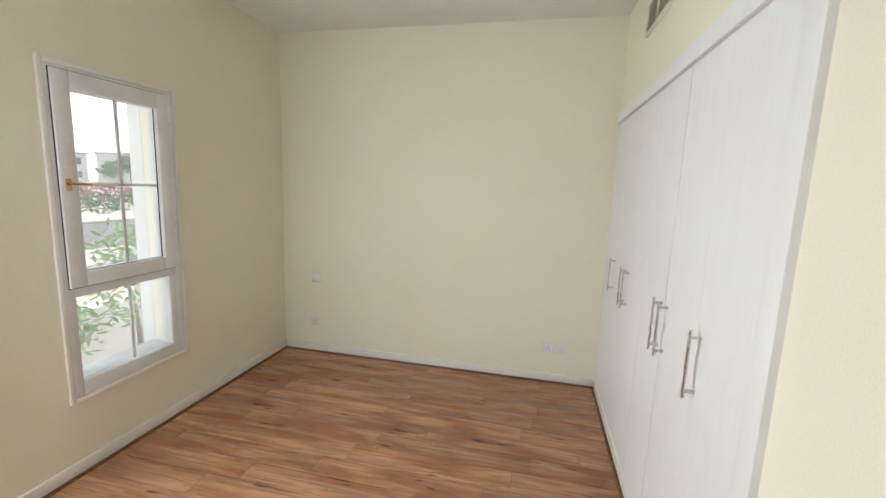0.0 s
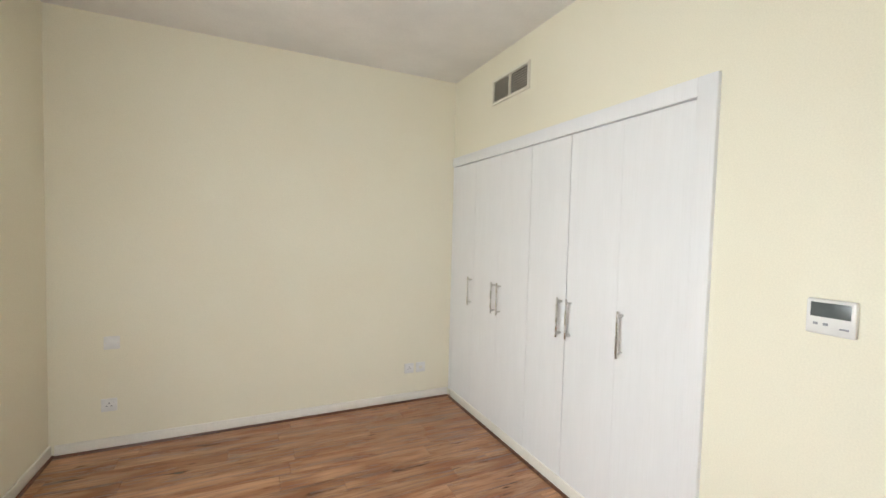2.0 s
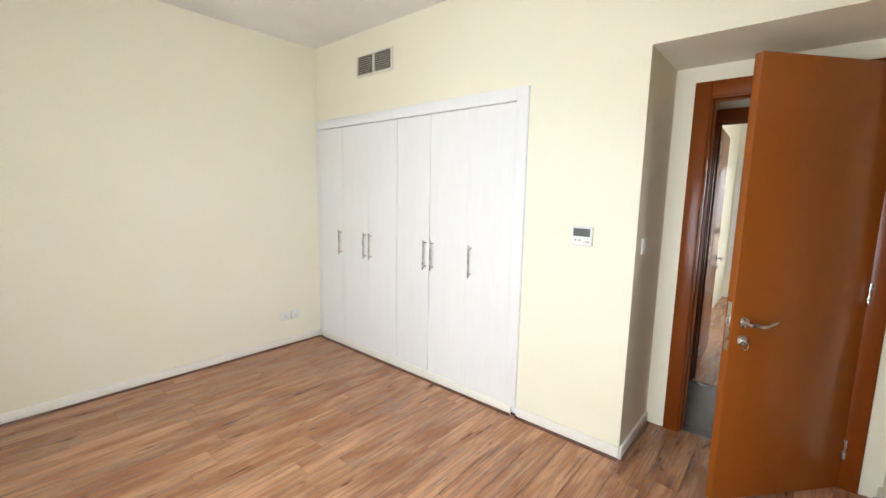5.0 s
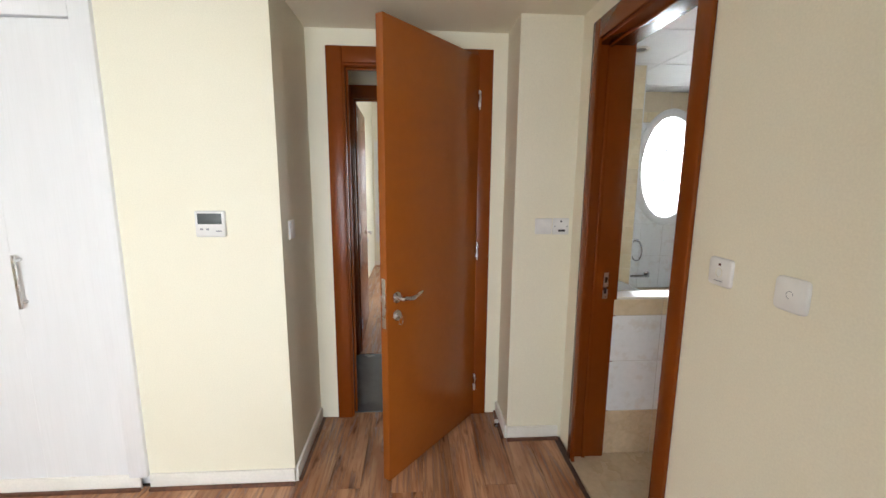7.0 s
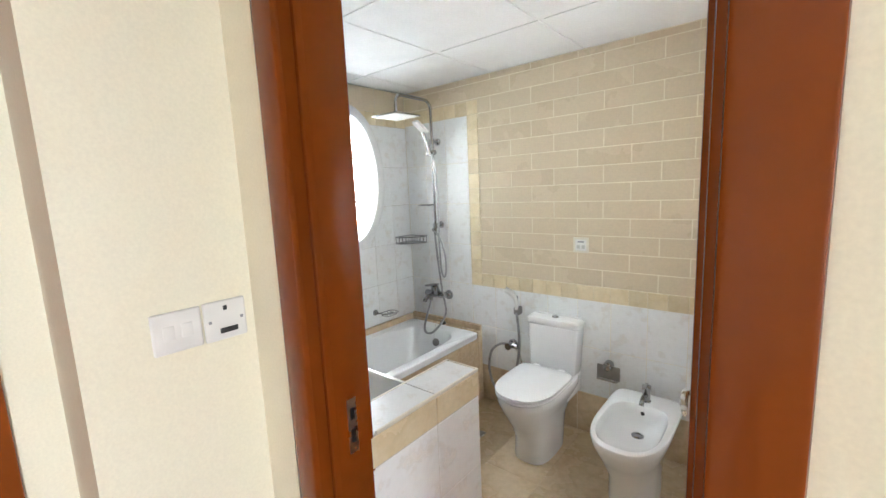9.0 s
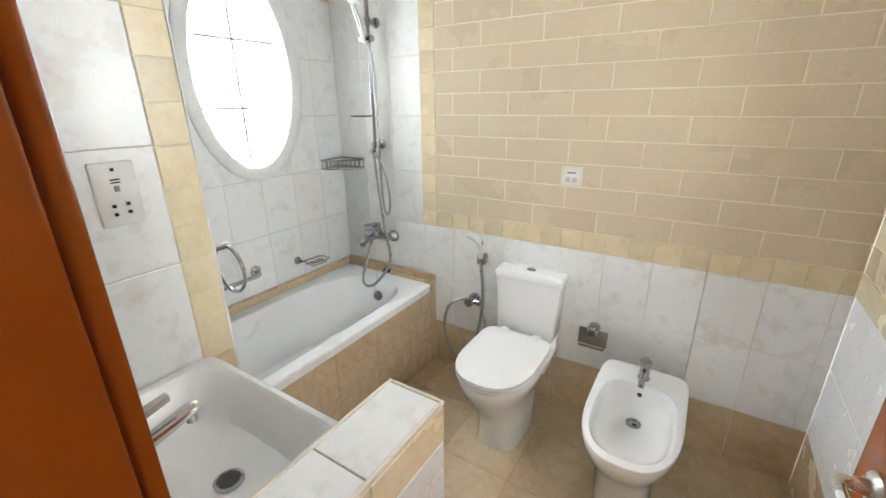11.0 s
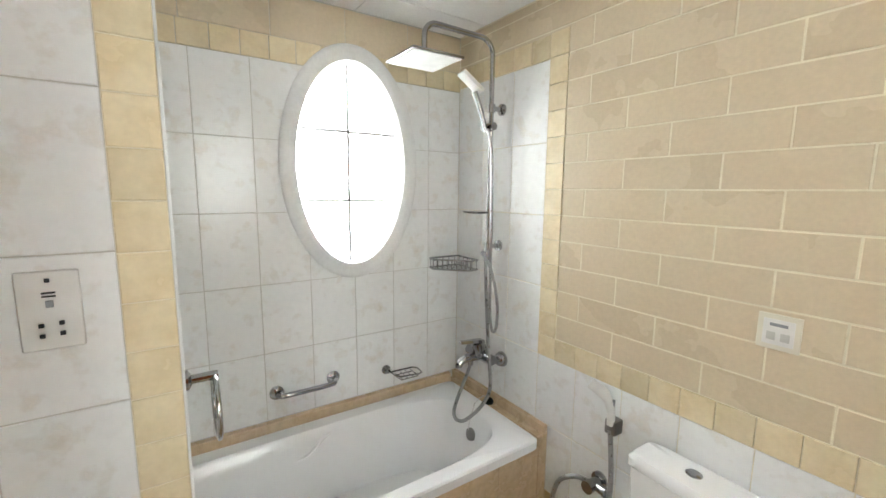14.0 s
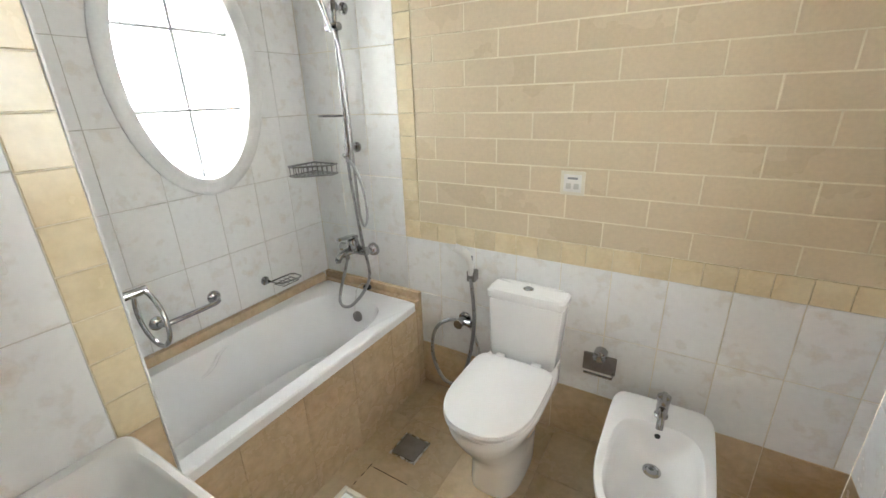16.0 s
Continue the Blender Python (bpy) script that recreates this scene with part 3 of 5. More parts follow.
def door_frame(name, label, x0, x1, y_face, y_back, turned=False, mat=FRAMEWOOD, both=True, over=0.012, out=0.072):
    """Lining and architraves of an opening from x0 to x1; turned: the wall runs along y."""
    f = thing(name, label, "door frame", kind="structure")

    def bx(nm, a0, a1, b0, b1, z0, z1, r=0.004):
        b0, b1 = min(b0, b1), max(b0, b1)
        row = (b0, b1, a0, a1, z0, z1) if turned else (a0, a1, b0, b1, z0, z1)
        part(nm, box(bmesh.new(), *row, r), mat, f)

    s = 1 if y_face > y_back else -1
    bx("jamb", x0, x0 + 0.022, y_back, y_face, 0, 2.028)
    bx("jamb", x1 - 0.022, x1, y_back, y_face, 0, 2.028)
    bx("head", x0, x1, y_back, y_face, 2.028, 2.05)
    for yf, d in ((y_face, s),) + (((y_back, -s),) if both else ()):
        bx("architrave", x0 - out, x0 + 0.012, yf + d * 0.0005, yf + d * 0.016, 0, 2.122, 0.005)
        bx("architrave", x1 - over, x1 + out + 0.012 - over, yf + d * 0.0005, yf + d * 0.016, 0, 2.122, 0.005)
        bx("architrave", x0 + 0.012, x1 - over, yf + d * 0.0005, yf + d * 0.016, 2.038, 2.122, 0.005)
    m = y_face - s * 0.045
    bx("stop", x0 + 0.022, x0 + 0.034, m - s * 0.022, m - s * 0.004, 0, 2.016, 0.003)
    bx("stop", x1 - 0.034, x1 - 0.022, m - s * 0.022, m - s * 0.004, 0, 2.016, 0.003)
    bx("stop", x0 + 0.022, x1 - 0.022, m - s * 0.022, m - s * 0.004, 2.016, 2.028, 0.003)
    return f


door_frame("door_frame_1", "red-brown wooden frame of the room door", -0.885, -0.135, DOOR_X, 1.665, True)
bf = door_frame("door_frame_2", "red-brown wooden frame of the bathroom doorway", 0.395, 1.122, SOUTH, DOOR_N, False, both=False, over=0.066, out=0.057)
part("architrave", box(bmesh.new(), 1.1212, 1.188, -1.535, -1.509, 0, 2.10, 0.004), FRAMEWOOD, bf)
part("strike_plate", boxes((1.0985, 1.0995, -1.472, -1.448, 0.86, 0.99)), STEEL, bf, "steel strike plate")
part("strike_hole", boxes((1.0975, 1.0984, -1.466, -1.454, 0.94, 0.968), (1.0975, 1.0984, -1.466, -1.454, 0.885, 0.915)), BLACK, bf)


def leaf(name, label, w, x, y, rz, hinge_side, top=2.085, mat=DOORWOOD, key=True):
    """A flush leaf hinged at its local origin and running along local x, 40 mm thick."""
    d = thing(name, label, "door", x, y, 0.008, rz, kind="structure")
    part("leaf", box(bmesh.new(), 0, w, -0.02, 0.02, 0, top - 0.008, 0.002), mat, d)
    for s in (1, -1):
        lever_set(d, w - 0.062, 0.895, s, -1, key and s == hinge_side)
    part("latch_plate", box(bmesh.new(), w - 0.001, w + 0.001, -0.011, 0.011, 0.76, 0.99, 0.0004), STEEL, d, "steel lock plate in the edge")
    part("latch", box(bmesh.new(), w, w + 0.011, -0.006, 0.006, 0.885, 0.915, 0.002), STEEL, d)
    for z in (0.16, 0.97, 1.80):
        h = part("hinge", lathe(bmesh.new(), [(0.007, 0), (0.007, 0.1)], pose(0.012, hinge_side * 0.027, z), 12), STEEL, d, "steel butt hinge")
        part("knuckle", lathe(bmesh.new(), [(0.0078, 0.02), (0.0078, 0.04)], pose(0.012, hinge_side * 0.027, z), 12), STEEL, h)
        part("knuckle", lathe(bmesh.new(), [(0.0078, 0.06), (0.0078, 0.08)], pose(0.012, hinge_side * 0.027, z), 12), STEEL, h)
    return d


leaf("door_1", "orange-brown veneered flush door standing half open", 0.745, 1.548, -0.872, 139.8, 1)
leaf("door_2", "orange-brown bathroom door opened against the wall", 0.64, 0.402, -1.53, -83, 1, 2.02, key=False)
stop = thing("door_stop", "small chrome and white door stop on the floor", "door stop", 1.40, -1.005, 0)
part("base", lathe(bmesh.new(), [(0.017, 0), (0.017, 0.006), (0.010, 0.012), (0.010, 0.024)]), CHROME, stop)
part("cap", lathe(bmesh.new(), [(0.013, 0.024), (0.013, 0.034), (0.008, 0.038)]), SWITCH, stop)

# ---- hall and the room beyond ----
hall_floor = structure("hall_floor", boxes((1.60, 2.47, -1.45, 1.6, -0.1, -0.004)), GROUT, "dark grey hall floor tiles", "floor")
for y in (-1.28, -0.68, -0.08, 0.52, 1.12):
    piece("tile", hall_floor, SLATE, "+z", (2.075, y, 0.0), 0.78, 0.594, 0.005)
structure("threshold", box(bmesh.new(), 1.585, 1.68, -0.885, -0.135, -0.01, 0.004, 0.002), SLATE, "dark stone threshold", "threshold")
structure("hall_ceiling", boxes((1.665, 2.46, -1.45, 1.6, 2.35, 2.5)), CEIL, "white hall ceiling", "ceiling")
structure("hall_wall", boxes((2.46, 2.58, -0.05, 1.6, 0, 2.9), (2.46, 2.58, -1.4, -0.98, 0, 2.9), (2.46, 2.58, -0.98, -0.05, 2.05, 2.9), (1.665, 2.46, 1.6, 1.72, 0, 2.5)), CREAM, "cream painted hall wall", "wall")
door_frame("door_frame_3", "dark red-brown wooden frame across the hall", -0.98, -0.05, 2.46, 2.58, True)
leaf("door_3", "dark brown door opened into the far room", 0.86, 2.60, -0.045, 2, -1, 2.03, FRAMEWOOD, False)
far_floor = structure("far_room_floor", boxes((2.47, 6.3, -1.4, 0.3, -0.1, -0.0095)), SUBFLOOR, "brown laminate floor of the far room", "floor")
# South opening (x 3.75 to 4.85) is unseen, added for the fill lamp.
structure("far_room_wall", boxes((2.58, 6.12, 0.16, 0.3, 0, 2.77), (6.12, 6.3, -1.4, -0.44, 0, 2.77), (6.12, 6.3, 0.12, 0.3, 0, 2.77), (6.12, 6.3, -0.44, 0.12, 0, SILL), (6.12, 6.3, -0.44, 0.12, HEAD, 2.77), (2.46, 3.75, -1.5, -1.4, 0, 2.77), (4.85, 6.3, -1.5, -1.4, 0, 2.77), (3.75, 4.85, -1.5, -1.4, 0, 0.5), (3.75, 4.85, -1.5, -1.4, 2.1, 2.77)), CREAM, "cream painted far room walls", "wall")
structure("far_room_ceiling", boxes((2.58, 6.3, -1.5, 0.3, 2.77, 2.9)), CEIL, "white far room ceiling", "ceiling")
casement("window_3", -0.44, 0.12, 6.12, -1)
cup = thing("white_cupboard", "tall white cupboard standing in the far room", "cupboard", 5.75, -0.86, 0)
part("body", box(bmesh.new(), -0.3, 0.3, -0.38, 0.38, 0.06, 2.1, 0.003), LAMINATE, cup)
part("plinth", boxes((-0.28, 0.3, -0.37, 0.37, 0, 0.06)), BEAD, cup)
structure("far_baseboard", box(bmesh.new(), 6.106, 6.12, -1.4, 0.16, 0, 0.07, 0.003), WHITE_TRIM, "white skirting board of the far room", "skirting")

# ---- the bathroom's structure, placed to fit the camera's view and shifted below ----
OUTSIDE_BATH = set(scene.objects)
T = 0.006
wall_s = structure("bath_wall_south", boxes((BATH_W, 2.55, -3.35, BATH_S - 0.0022, 0, BATH_TOP + 0.1)), PALE_GROUT, "tan brick-tiled wall over white dado tiles", "wall")
structure("bath_wall_north", boxes((1.38, 2.55, BATH_N, -1.50, 0, BATH_TOP + 0.1)), GROUT, "plain wall at the bath's end", "wall")
stub = structure("stub_wall", boxes((1.678 + 0.002, 1.762, -2.012 + 0.002, BATH_N, 0, BATH_TOP)), GROUT, "tiled stub wall beside the basin", "wall")
bath_floor = structure("bath_floor", boxes((0.0, 2.55, -3.35, SOUTH - 0.085, -0.12, -0.006)), STONE_GROUT, "beige stone-tiled bathroom floor", "floor")
structure("bath_threshold", box(bmesh.new(), 0.273, 0.955, -1.45, SOUTH - 0.023, -0.03, 0.004, 0.003), FLOOR_TILE, "beige stone threshold of the bathroom", "threshold")

# window wall with its oval opening
OC_Y, OC_W, OC_Z, OA, OB = -2.662, -2.42, 1.540, 0.232, 0.408


def oval_wall(bm, cy, y0, y1, z0, z1, x0, x1, a, b, n=96):
    def outer(t):
        c, s = math.cos(t), math.sin(t)
        k = []
        if c:
            k.append(((y1 if c > 0 else y0) - cy) / c)
        if s:
            k.append(((z1 if s > 0 else z0) - OC_Z) / s)
        k = min(k)
        return (cy + k * c, OC_Z + k * s)

    ts = sorted([2 * math.pi * i / n for i in range(n)] + [math.atan2(z - OC_Z, y - cy) % (2 * math.pi) for y in (y0, y1) for z in (z0, z1)])
    inner = [(cy + a * math.cos(t), OC_Z + b * math.sin(t)) for t in ts]
    out = [outer(t) for t in ts]
    loft(bm, [[(x0, *p) for p in out], [(x0, *p) for p in inner], [(x1, *p) for p in inner], [(x1, *p) for p in out], [(x0, *p) for p in out]])
    return bm


wall_e = structure("bath_wall_east", oval_wall(bmesh.new(), OC_Y, BATH_S - T, BATH_N, 0, BATH_TOP + 0.1, BATH_E + 0.0022, 2.55, OA + 0.02, OB + 0.02), GROUT, "white-tiled wall with an oval window", "wall")

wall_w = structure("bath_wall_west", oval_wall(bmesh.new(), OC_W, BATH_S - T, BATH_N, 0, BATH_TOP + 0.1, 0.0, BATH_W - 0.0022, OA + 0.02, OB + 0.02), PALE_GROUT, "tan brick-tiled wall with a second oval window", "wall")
N = 72


def oval_window(name, x, cy, s):
    """Round white surround, frosted pane and thin bars; the room lies on the side -s of x."""
    ow = thing(name, "white oval window with frosted glass and thin bars", "window", x, cy, OC_Z, kind="structure")

    def ring(d, k):
        return [(s * d, (OA + k) * math.cos(2 * math.pi * i / N), (OB + k) * math.sin(2 * math.pi * i / N)) for i in range(N)]

    def bar(y, z, w, h):
        part("glazing_bar", boxes((min(s * 0.054, s * 0.062), max(s * 0.054, s * 0.062), y - w, y + w, z - h, z + h), r=0.002), BAR, ow)

    part("window_frame", loft(bmesh.new(), [ring(0.004, 0.065), ring(-0.007, 0.065), ring(-0.013, 0.059), ring(-0.016, 0.045), ring(-0.016, 0.022), ring(-0.011, 0.012), ring(-0.009, 0.004), ring(0.0, 0.0), ring(0.10, 0.0), ring(0.10, 0.015)]), PVC, ow, "wide rounded white surround")
    pane = part("pane", loft(bmesh.new(), [ring(0.066, 0.0), ring(0.070, 0.0)], True, True), FROST, ow, "frosted glass pane")
    pane.visible_shadow = False
    bar(0, 0, 0.0065, OB)
    for z in (0.140, -0.146):
        bar(0, z, OA * math.sqrt(1 - (z / OB) ** 2), 0.0065)


oval_window("window_oval", BATH_E, OC_Y, 1)
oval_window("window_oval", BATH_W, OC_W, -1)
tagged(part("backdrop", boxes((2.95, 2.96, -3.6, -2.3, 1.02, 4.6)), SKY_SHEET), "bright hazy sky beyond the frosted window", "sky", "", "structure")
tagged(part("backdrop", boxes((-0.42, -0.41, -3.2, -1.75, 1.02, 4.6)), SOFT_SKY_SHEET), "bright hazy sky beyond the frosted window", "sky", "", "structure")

# suspended ceiling: one mesh of panels between grid bars
bm = bmesh.new()
XS = [BATH_W, 0.49, 1.06, 1.63, 2.20, BATH_E]
YS = [BATH_S, -2.665, -2.06, BATH_N]
def edge(v, ends):
    return 0.006 if v in ends else 0.0145


for i in range(5):
    for j in range(3):
        box(bm, XS[i] + edge(i, (0,)), XS[i + 1] - edge(i + 1, (5,)), YS[j] + edge(j, (0,)), YS[j + 1] - edge(j + 1, (3,)), BATH_TOP, BATH_TOP + 0.015)
for x in XS[1:-1]:
    box(bm, x - 0.012, x + 0.012, BATH_S, BATH_N, BATH_TOP + 0.003, BATH_TOP + 0.012)
for y in YS[1:-1]:
    box(bm, BATH_W, BATH_E, y - 0.012, y + 0.012, BATH_TOP + 0.0025, BATH_TOP + 0.0115)
structure("bath_ceiling", bm, PANEL, "white suspended ceiling of square panels", "ceiling")
# The slab is near-black so that the panel gaps look shaded.
structure("ceiling_void", boxes((0.0, 2.55, -3.35, BATH_N, BATH_TOP + 0.1, BATH_TOP + 0.2)), GAP_SHADE, "dark slab above the panels", "ceiling")
dl = thing("downlight", "round recessed ceiling downlight, switched off", "ceiling lamp", 1.376, -1.79, BATH_TOP)
part("ring", lathe(bmesh.new(), [(0.058, 0.0), (0.058, -0.004), (0.050, -0.008), (0.040, -0.005), (0.040, 0.0)]), WHITE_TRIM, dl)
part("reflector", lathe(bmesh.new(), [(0.039, -0.003), (0.030, -0.001), (0.001, -0.001)]), LAMP_GLASS, dl)
fan = thing("extract_grille", "white square extract fan grille in the ceiling", "vent", 0.83, -2.42, BATH_TOP)
part("frame", boxes((-0.11, 0.11, 0.095, 0.11, -0.012, 0), (-0.11, 0.11, -0.11, -0.095, -0.012, 0), (-0.11, -0.095, -0.095, 0.095, -0.012, 0), (0.095, 0.11, -0.095, 0.095, -0.012, 0), r=0.002), SWITCH, fan)
for i in range(7):
    part("slat", boxes((-0.0949, 0.0949, -0.083 + i * 0.026, -0.073 + i * 0.026, -0.010, -0.003)), SWITCH, fan)

# ---- bathroom fixtures ----
FX_Z = 0.487
bt = thing("bathtub", "white acrylic bathtub set in stone tiles", "bathtub", 0, 0, 0)
cx, cy, a, b = (1.764 + 2.372) / 2, (-1.60 - 3.150) / 2, (2.372 - 1.764) / 2, (3.150 - 1.60) / 2
part("shell", loft(bmesh.new(), [oval(cx, cy, a - 0.004, b, FX_Z - 0.042, 40, 96), oval(cx, cy, a, b, FX_Z - 0.038, 40, 96), oval(cx, cy, a, b, FX_Z - 0.006, 40, 96), oval(cx, cy, a - 0.006, b - 0.006, FX_Z, 30, 96),
                                 oval(cx, cy - 0.01, a - 0.062, b - 0.085, FX_Z - 0.002, 5, 96), oval(cx, cy - 0.01, a - 0.072, b - 0.098, FX_Z - 0.012, 4.5, 96), oval(cx, cy - 0.01, a - 0.092, b - 0.13, FX_Z - 0.10, 4, 96),
                                 oval(cx, cy - 0.01, a - 0.118, b - 0.19, FX_Z - 0.20, 3.6, 96), oval(cx, cy - 0.01, a - 0.14, b - 0.24, FX_Z - 0.275, 3.2, 96), oval(cx, cy - 0.01, a - 0.19, b - 0.32, FX_Z - 0.30, 2.6, 96)], False, True), ACRYLIC, bt)
part("overflow", lathe(bmesh.new(), [(0.030, 0), (0.030, 0.006), (0.022, 0.011), (0.004, 0.012)], pose(2.05, -3.036, 0.392, -80)), GREY_METAL, bt, "round grey overflow cover")
part("waste", lathe(bmesh.new(), [(0.032, 0), (0.03, 0.004), (0.004, 0.002)], pose(2.06, -2.70, FX_Z - 0.299)), CHROME, bt)
part("armrest", tube(bmesh.new(), smooth_path([(cx + a - 0.076, -2.50, 0.455), (cx + a - 0.080, -2.46, 0.440), (cx + a - 0.084, -2.43, 0.412), (cx + a - 0.088, -2.40, 0.395), (cx + a - 0.088, -2.36, 0.388)]), [0.004 + 0.005 * math.sin(math.pi * k / 24) for k in range(25)], 10), ACRYLIC, bt)
panel = structure("bath_panel", boxes((1.780, 1.81, BATH_S, BATH_N, 0, FX_Z - 0.044)), STONE_GROUT, "brown-beige stone-tiled bath front", "bath panel")
ledge = structure("bath_ledge", boxes((1.772, BATH_E, BATH_S, -3.152, 0.0, 0.488), (1.772, BATH_E, BATH_S, -3.176, 0.488, 0.526), r=0.003), STONE_TILE, "stone-tiled ledge at the bath's tap end", "ledge")
structure("bath_upstand", boxes((2.374, BATH_E, -3.152, BATH_N, 0.46, 0.522), r=0.002), STONE_TILE, "low stone tile strip along the bath", "trim")

hw = structure("half_wall", boxes((0.976 + 0.002, 1.112 - 0.002, -2.026 + 0.002, BATH_N, 0, 0.851)), GROUT, "tiled half wall beside the basin", "wall")

bs = thing("washbasin", "white rectangular ceramic basin with chrome tap", "basin", 0, 0, 0)
bx0, bx1, by0, by1, bz = 1.116, 1.672, -1.944, -1.558, 0.772
cx, cy, a, b = (bx0 + bx1) / 2, (by0 + by1) / 2, (bx1 - bx0) / 2, (by1 - by0) / 2
part("bowl", loft(bmesh.new(), [oval(cx, cy + 0.02, a - 0.12, b - 0.06, bz - 0.17, 4, 64), oval(cx, cy, a - 0.03, b - 0.02, bz - 0.10, 8, 64), oval(cx, cy, a, b, bz - 0.03, 16, 64), oval(cx, cy, a, b, bz - 0.004, 16, 64), oval(cx, cy, a - 0.004, b - 0.004, bz, 16, 64),
                                oval(cx - 0.005, cy - 0.035, a - 0.022, b - 0.050, bz - 0.001, 6, 64), oval(cx - 0.005, cy - 0.035, a - 0.030, b - 0.057, bz - 0.010, 5, 64), oval(cx - 0.005, cy - 0.035, a - 0.050, b - 0.072, bz - 0.06, 4.5, 64),
                                oval(cx - 0.01, cy - 0.035, a - 0.10, b - 0.10, bz - 0.105, 3.5, 64), oval(cx - 0.03, cy - 0.035, 0.06, 0.04, bz - 0.118, 2, 64)], True, True), CERAMIC, bs)
part("waste", lathe(bmesh.new(), [(0.031, 0), (0.031, 0.004), (0.024, 0.006), (0.022, 0.001), (0.002, 0.001)], pose(cx - 0.03, cy - 0.03, bz - 0.118)), CHROME, bs, "chrome ring waste")
part("plug_hole", lathe(bmesh.new(), [(0.021, 0), (0.001, 0.0004)], pose(cx - 0.03, cy - 0.03, bz - 0.1165)), BLACK, bs)
part("overflow_hole", lathe(bmesh.new(), [(0.009, 0), (0.006, 0.0006)], pose(cx - 0.03, cy + 0.076, bz - 0.035, 72) @ Matrix.Diagonal((0.75, 1.25, 1, 1))), BLACK, bs)
tp = thing("basin_tap", "chrome single-lever mixer tap on the basin", "tap", 1.365, -1.640, bz, 180)
part("body", lathe(bmesh.new(), [(0.029, 0), (0.029, 0.004), (0.0255, 0.008), (0.0265, 0.06), (0.029, 0.105), (0.029, 0.115)]), SATIN, tp)
part("cap", lathe(bmesh.new(), [(0.0295, 0.116), (0.0295, 0.146), (0.025, 0.155), (0.004, 0.158)]), SATIN, tp)
part("spout", loft(bmesh.new(), [[(w * math.cos(q * math.pi / 8), y, z + t * math.sin(q * math.pi / 8)) for q in range(16)] for y, z, w, t in ((0.0, 0.088, 0.018, 0.018), (0.04, 0.092, 0.018, 0.016), (0.085, 0.102, 0.019, 0.014), (0.12, 0.110, 0.019, 0.013), (0.134, 0.111, 0.016, 0.010), (0.139, 0.111, 0.010, 0.006))], True, True), SATIN, tp)
part("nozzle", lathe(bmesh.new(), [(0.012, 0.082), (0.012, 0.100)], pose(0, 0.118, 0)), CHROME, tp)
part("lever", loft(bmesh.new(), [[(-w, y, z), (w, y, z), (w * 0.8, y, z + 0.012), (-w * 0.8, y, z + 0.012)] for y, z, w in ((-0.015, 0.146, 0.016), (0.03, 0.150, 0.014), (0.070, 0.157, 0.012), (0.086, 0.160, 0.011))], True, True), SATIN, tp)

tp.scale = (0.88, 0.88, 0.88)
structure("mirror_lining", boxes((1.113, 1.6745, -1.571, BATH_N, bz + 0.001, 0.86), (1.046, 1.6745, -1.571, BATH_N, 0.861, BATH_TOP)), PALE_GROUT, "pale beige lining behind the mirror", "wall")
mir = thing("mirror", "frameless wall mirror over the basin with clips", "mirror", 0, -1.571, 0)
part("glass", boxes((1.062, 1.668, -0.007, -0.0006, 0.8725, 1.95), r=0.001), MIRROR, mir)
# Glass edges; the one at the stub also stands in for the shaded seam.
for x0, x1 in ((1.053, 1.0618), (1.6682, 1.6715)):
    part("edge", boxes((x0, x1, -0.0074, -0.0004, 0.8725, 1.95)), MIRROR_EDGE, mir, "dark green glass edge")
part("clip", lathe(bmesh.new(), [(0.0042, 0), (0.0042, 0.005), (0.003, 0.006)], pose(1.642, -0.007, 0.944, 90)), GREY_METAL, mir)
structure("splashback", box(bmesh.new(), 1.114, 1.676, -1.5775, -1.5715, bz + 0.001, 0.872, 0.001), BEIGE_TILE, "pale beige tile strip under the mirror", "trim")

# ---- toilet ----
tl = thing("toilet", "white close-coupled toilet with closed lid", "toilet", 1.205, -3.185, 0)
part("pan", loft(bmesh.new(), [oval(0, 0.27, 0.098, 0.165, 0.0, 3.2, 48), oval(0, 0.27, 0.100, 0.17, 0.02, 3.0, 48), oval(0, 0.26, 0.100, 0.18, 0.12, 2.8, 48), oval(0, 0.27, 0.110, 0.21, 0.20, 2.6, 48), oval(0, 0.29, 0.132, 0.255, 0.29, 2.4, 48, 4),
                               oval(0, 0.300, 0.156, 0.275, 0.345, 2.3, 48, 5), oval(0, 0.302, 0.160, 0.280, 0.372, 2.3, 48, 5), oval(0, 0.302, 0.155, 0.275, 0.384, 2.3, 48, 5)], True, True), CERAMIC, tl)
part("back_shelf", box(bmesh.new(), -0.135, 0.135, 0.0, 0.20, 0.27, 0.384, 0.012, 3), CERAMIC, tl)
part("seat", loft(bmesh.new(), [oval(0, 0.370, 0.150, 0.205, 0.388, 2.4, 48, 7), oval(0, 0.370, 0.158, 0.212, 0.394, 2.4, 48, 7), oval(0, 0.370, 0.158, 0.212, 0.400, 2.4, 48, 7), oval(0, 0.370, 0.150, 0.205, 0.405, 2.4, 48, 7)], True, True), SEAT, tl)
part("lid", loft(bmesh.new(), [oval(0, 0.370, 0.152, 0.208, 0.408, 2.4, 48, 7), oval(0, 0.370, 0.160, 0.215, 0.413, 2.4, 48, 7), oval(0, 0.370, 0.158, 0.212, 0.424, 2.4, 48, 7), oval(0, 0.369, 0.140, 0.193, 0.431, 2.4, 48, 7), oval(0, 0.367, 0.09, 0.13, 0.434, 2.3, 48, 5)], True, True), SEAT, tl, "closed white lid")
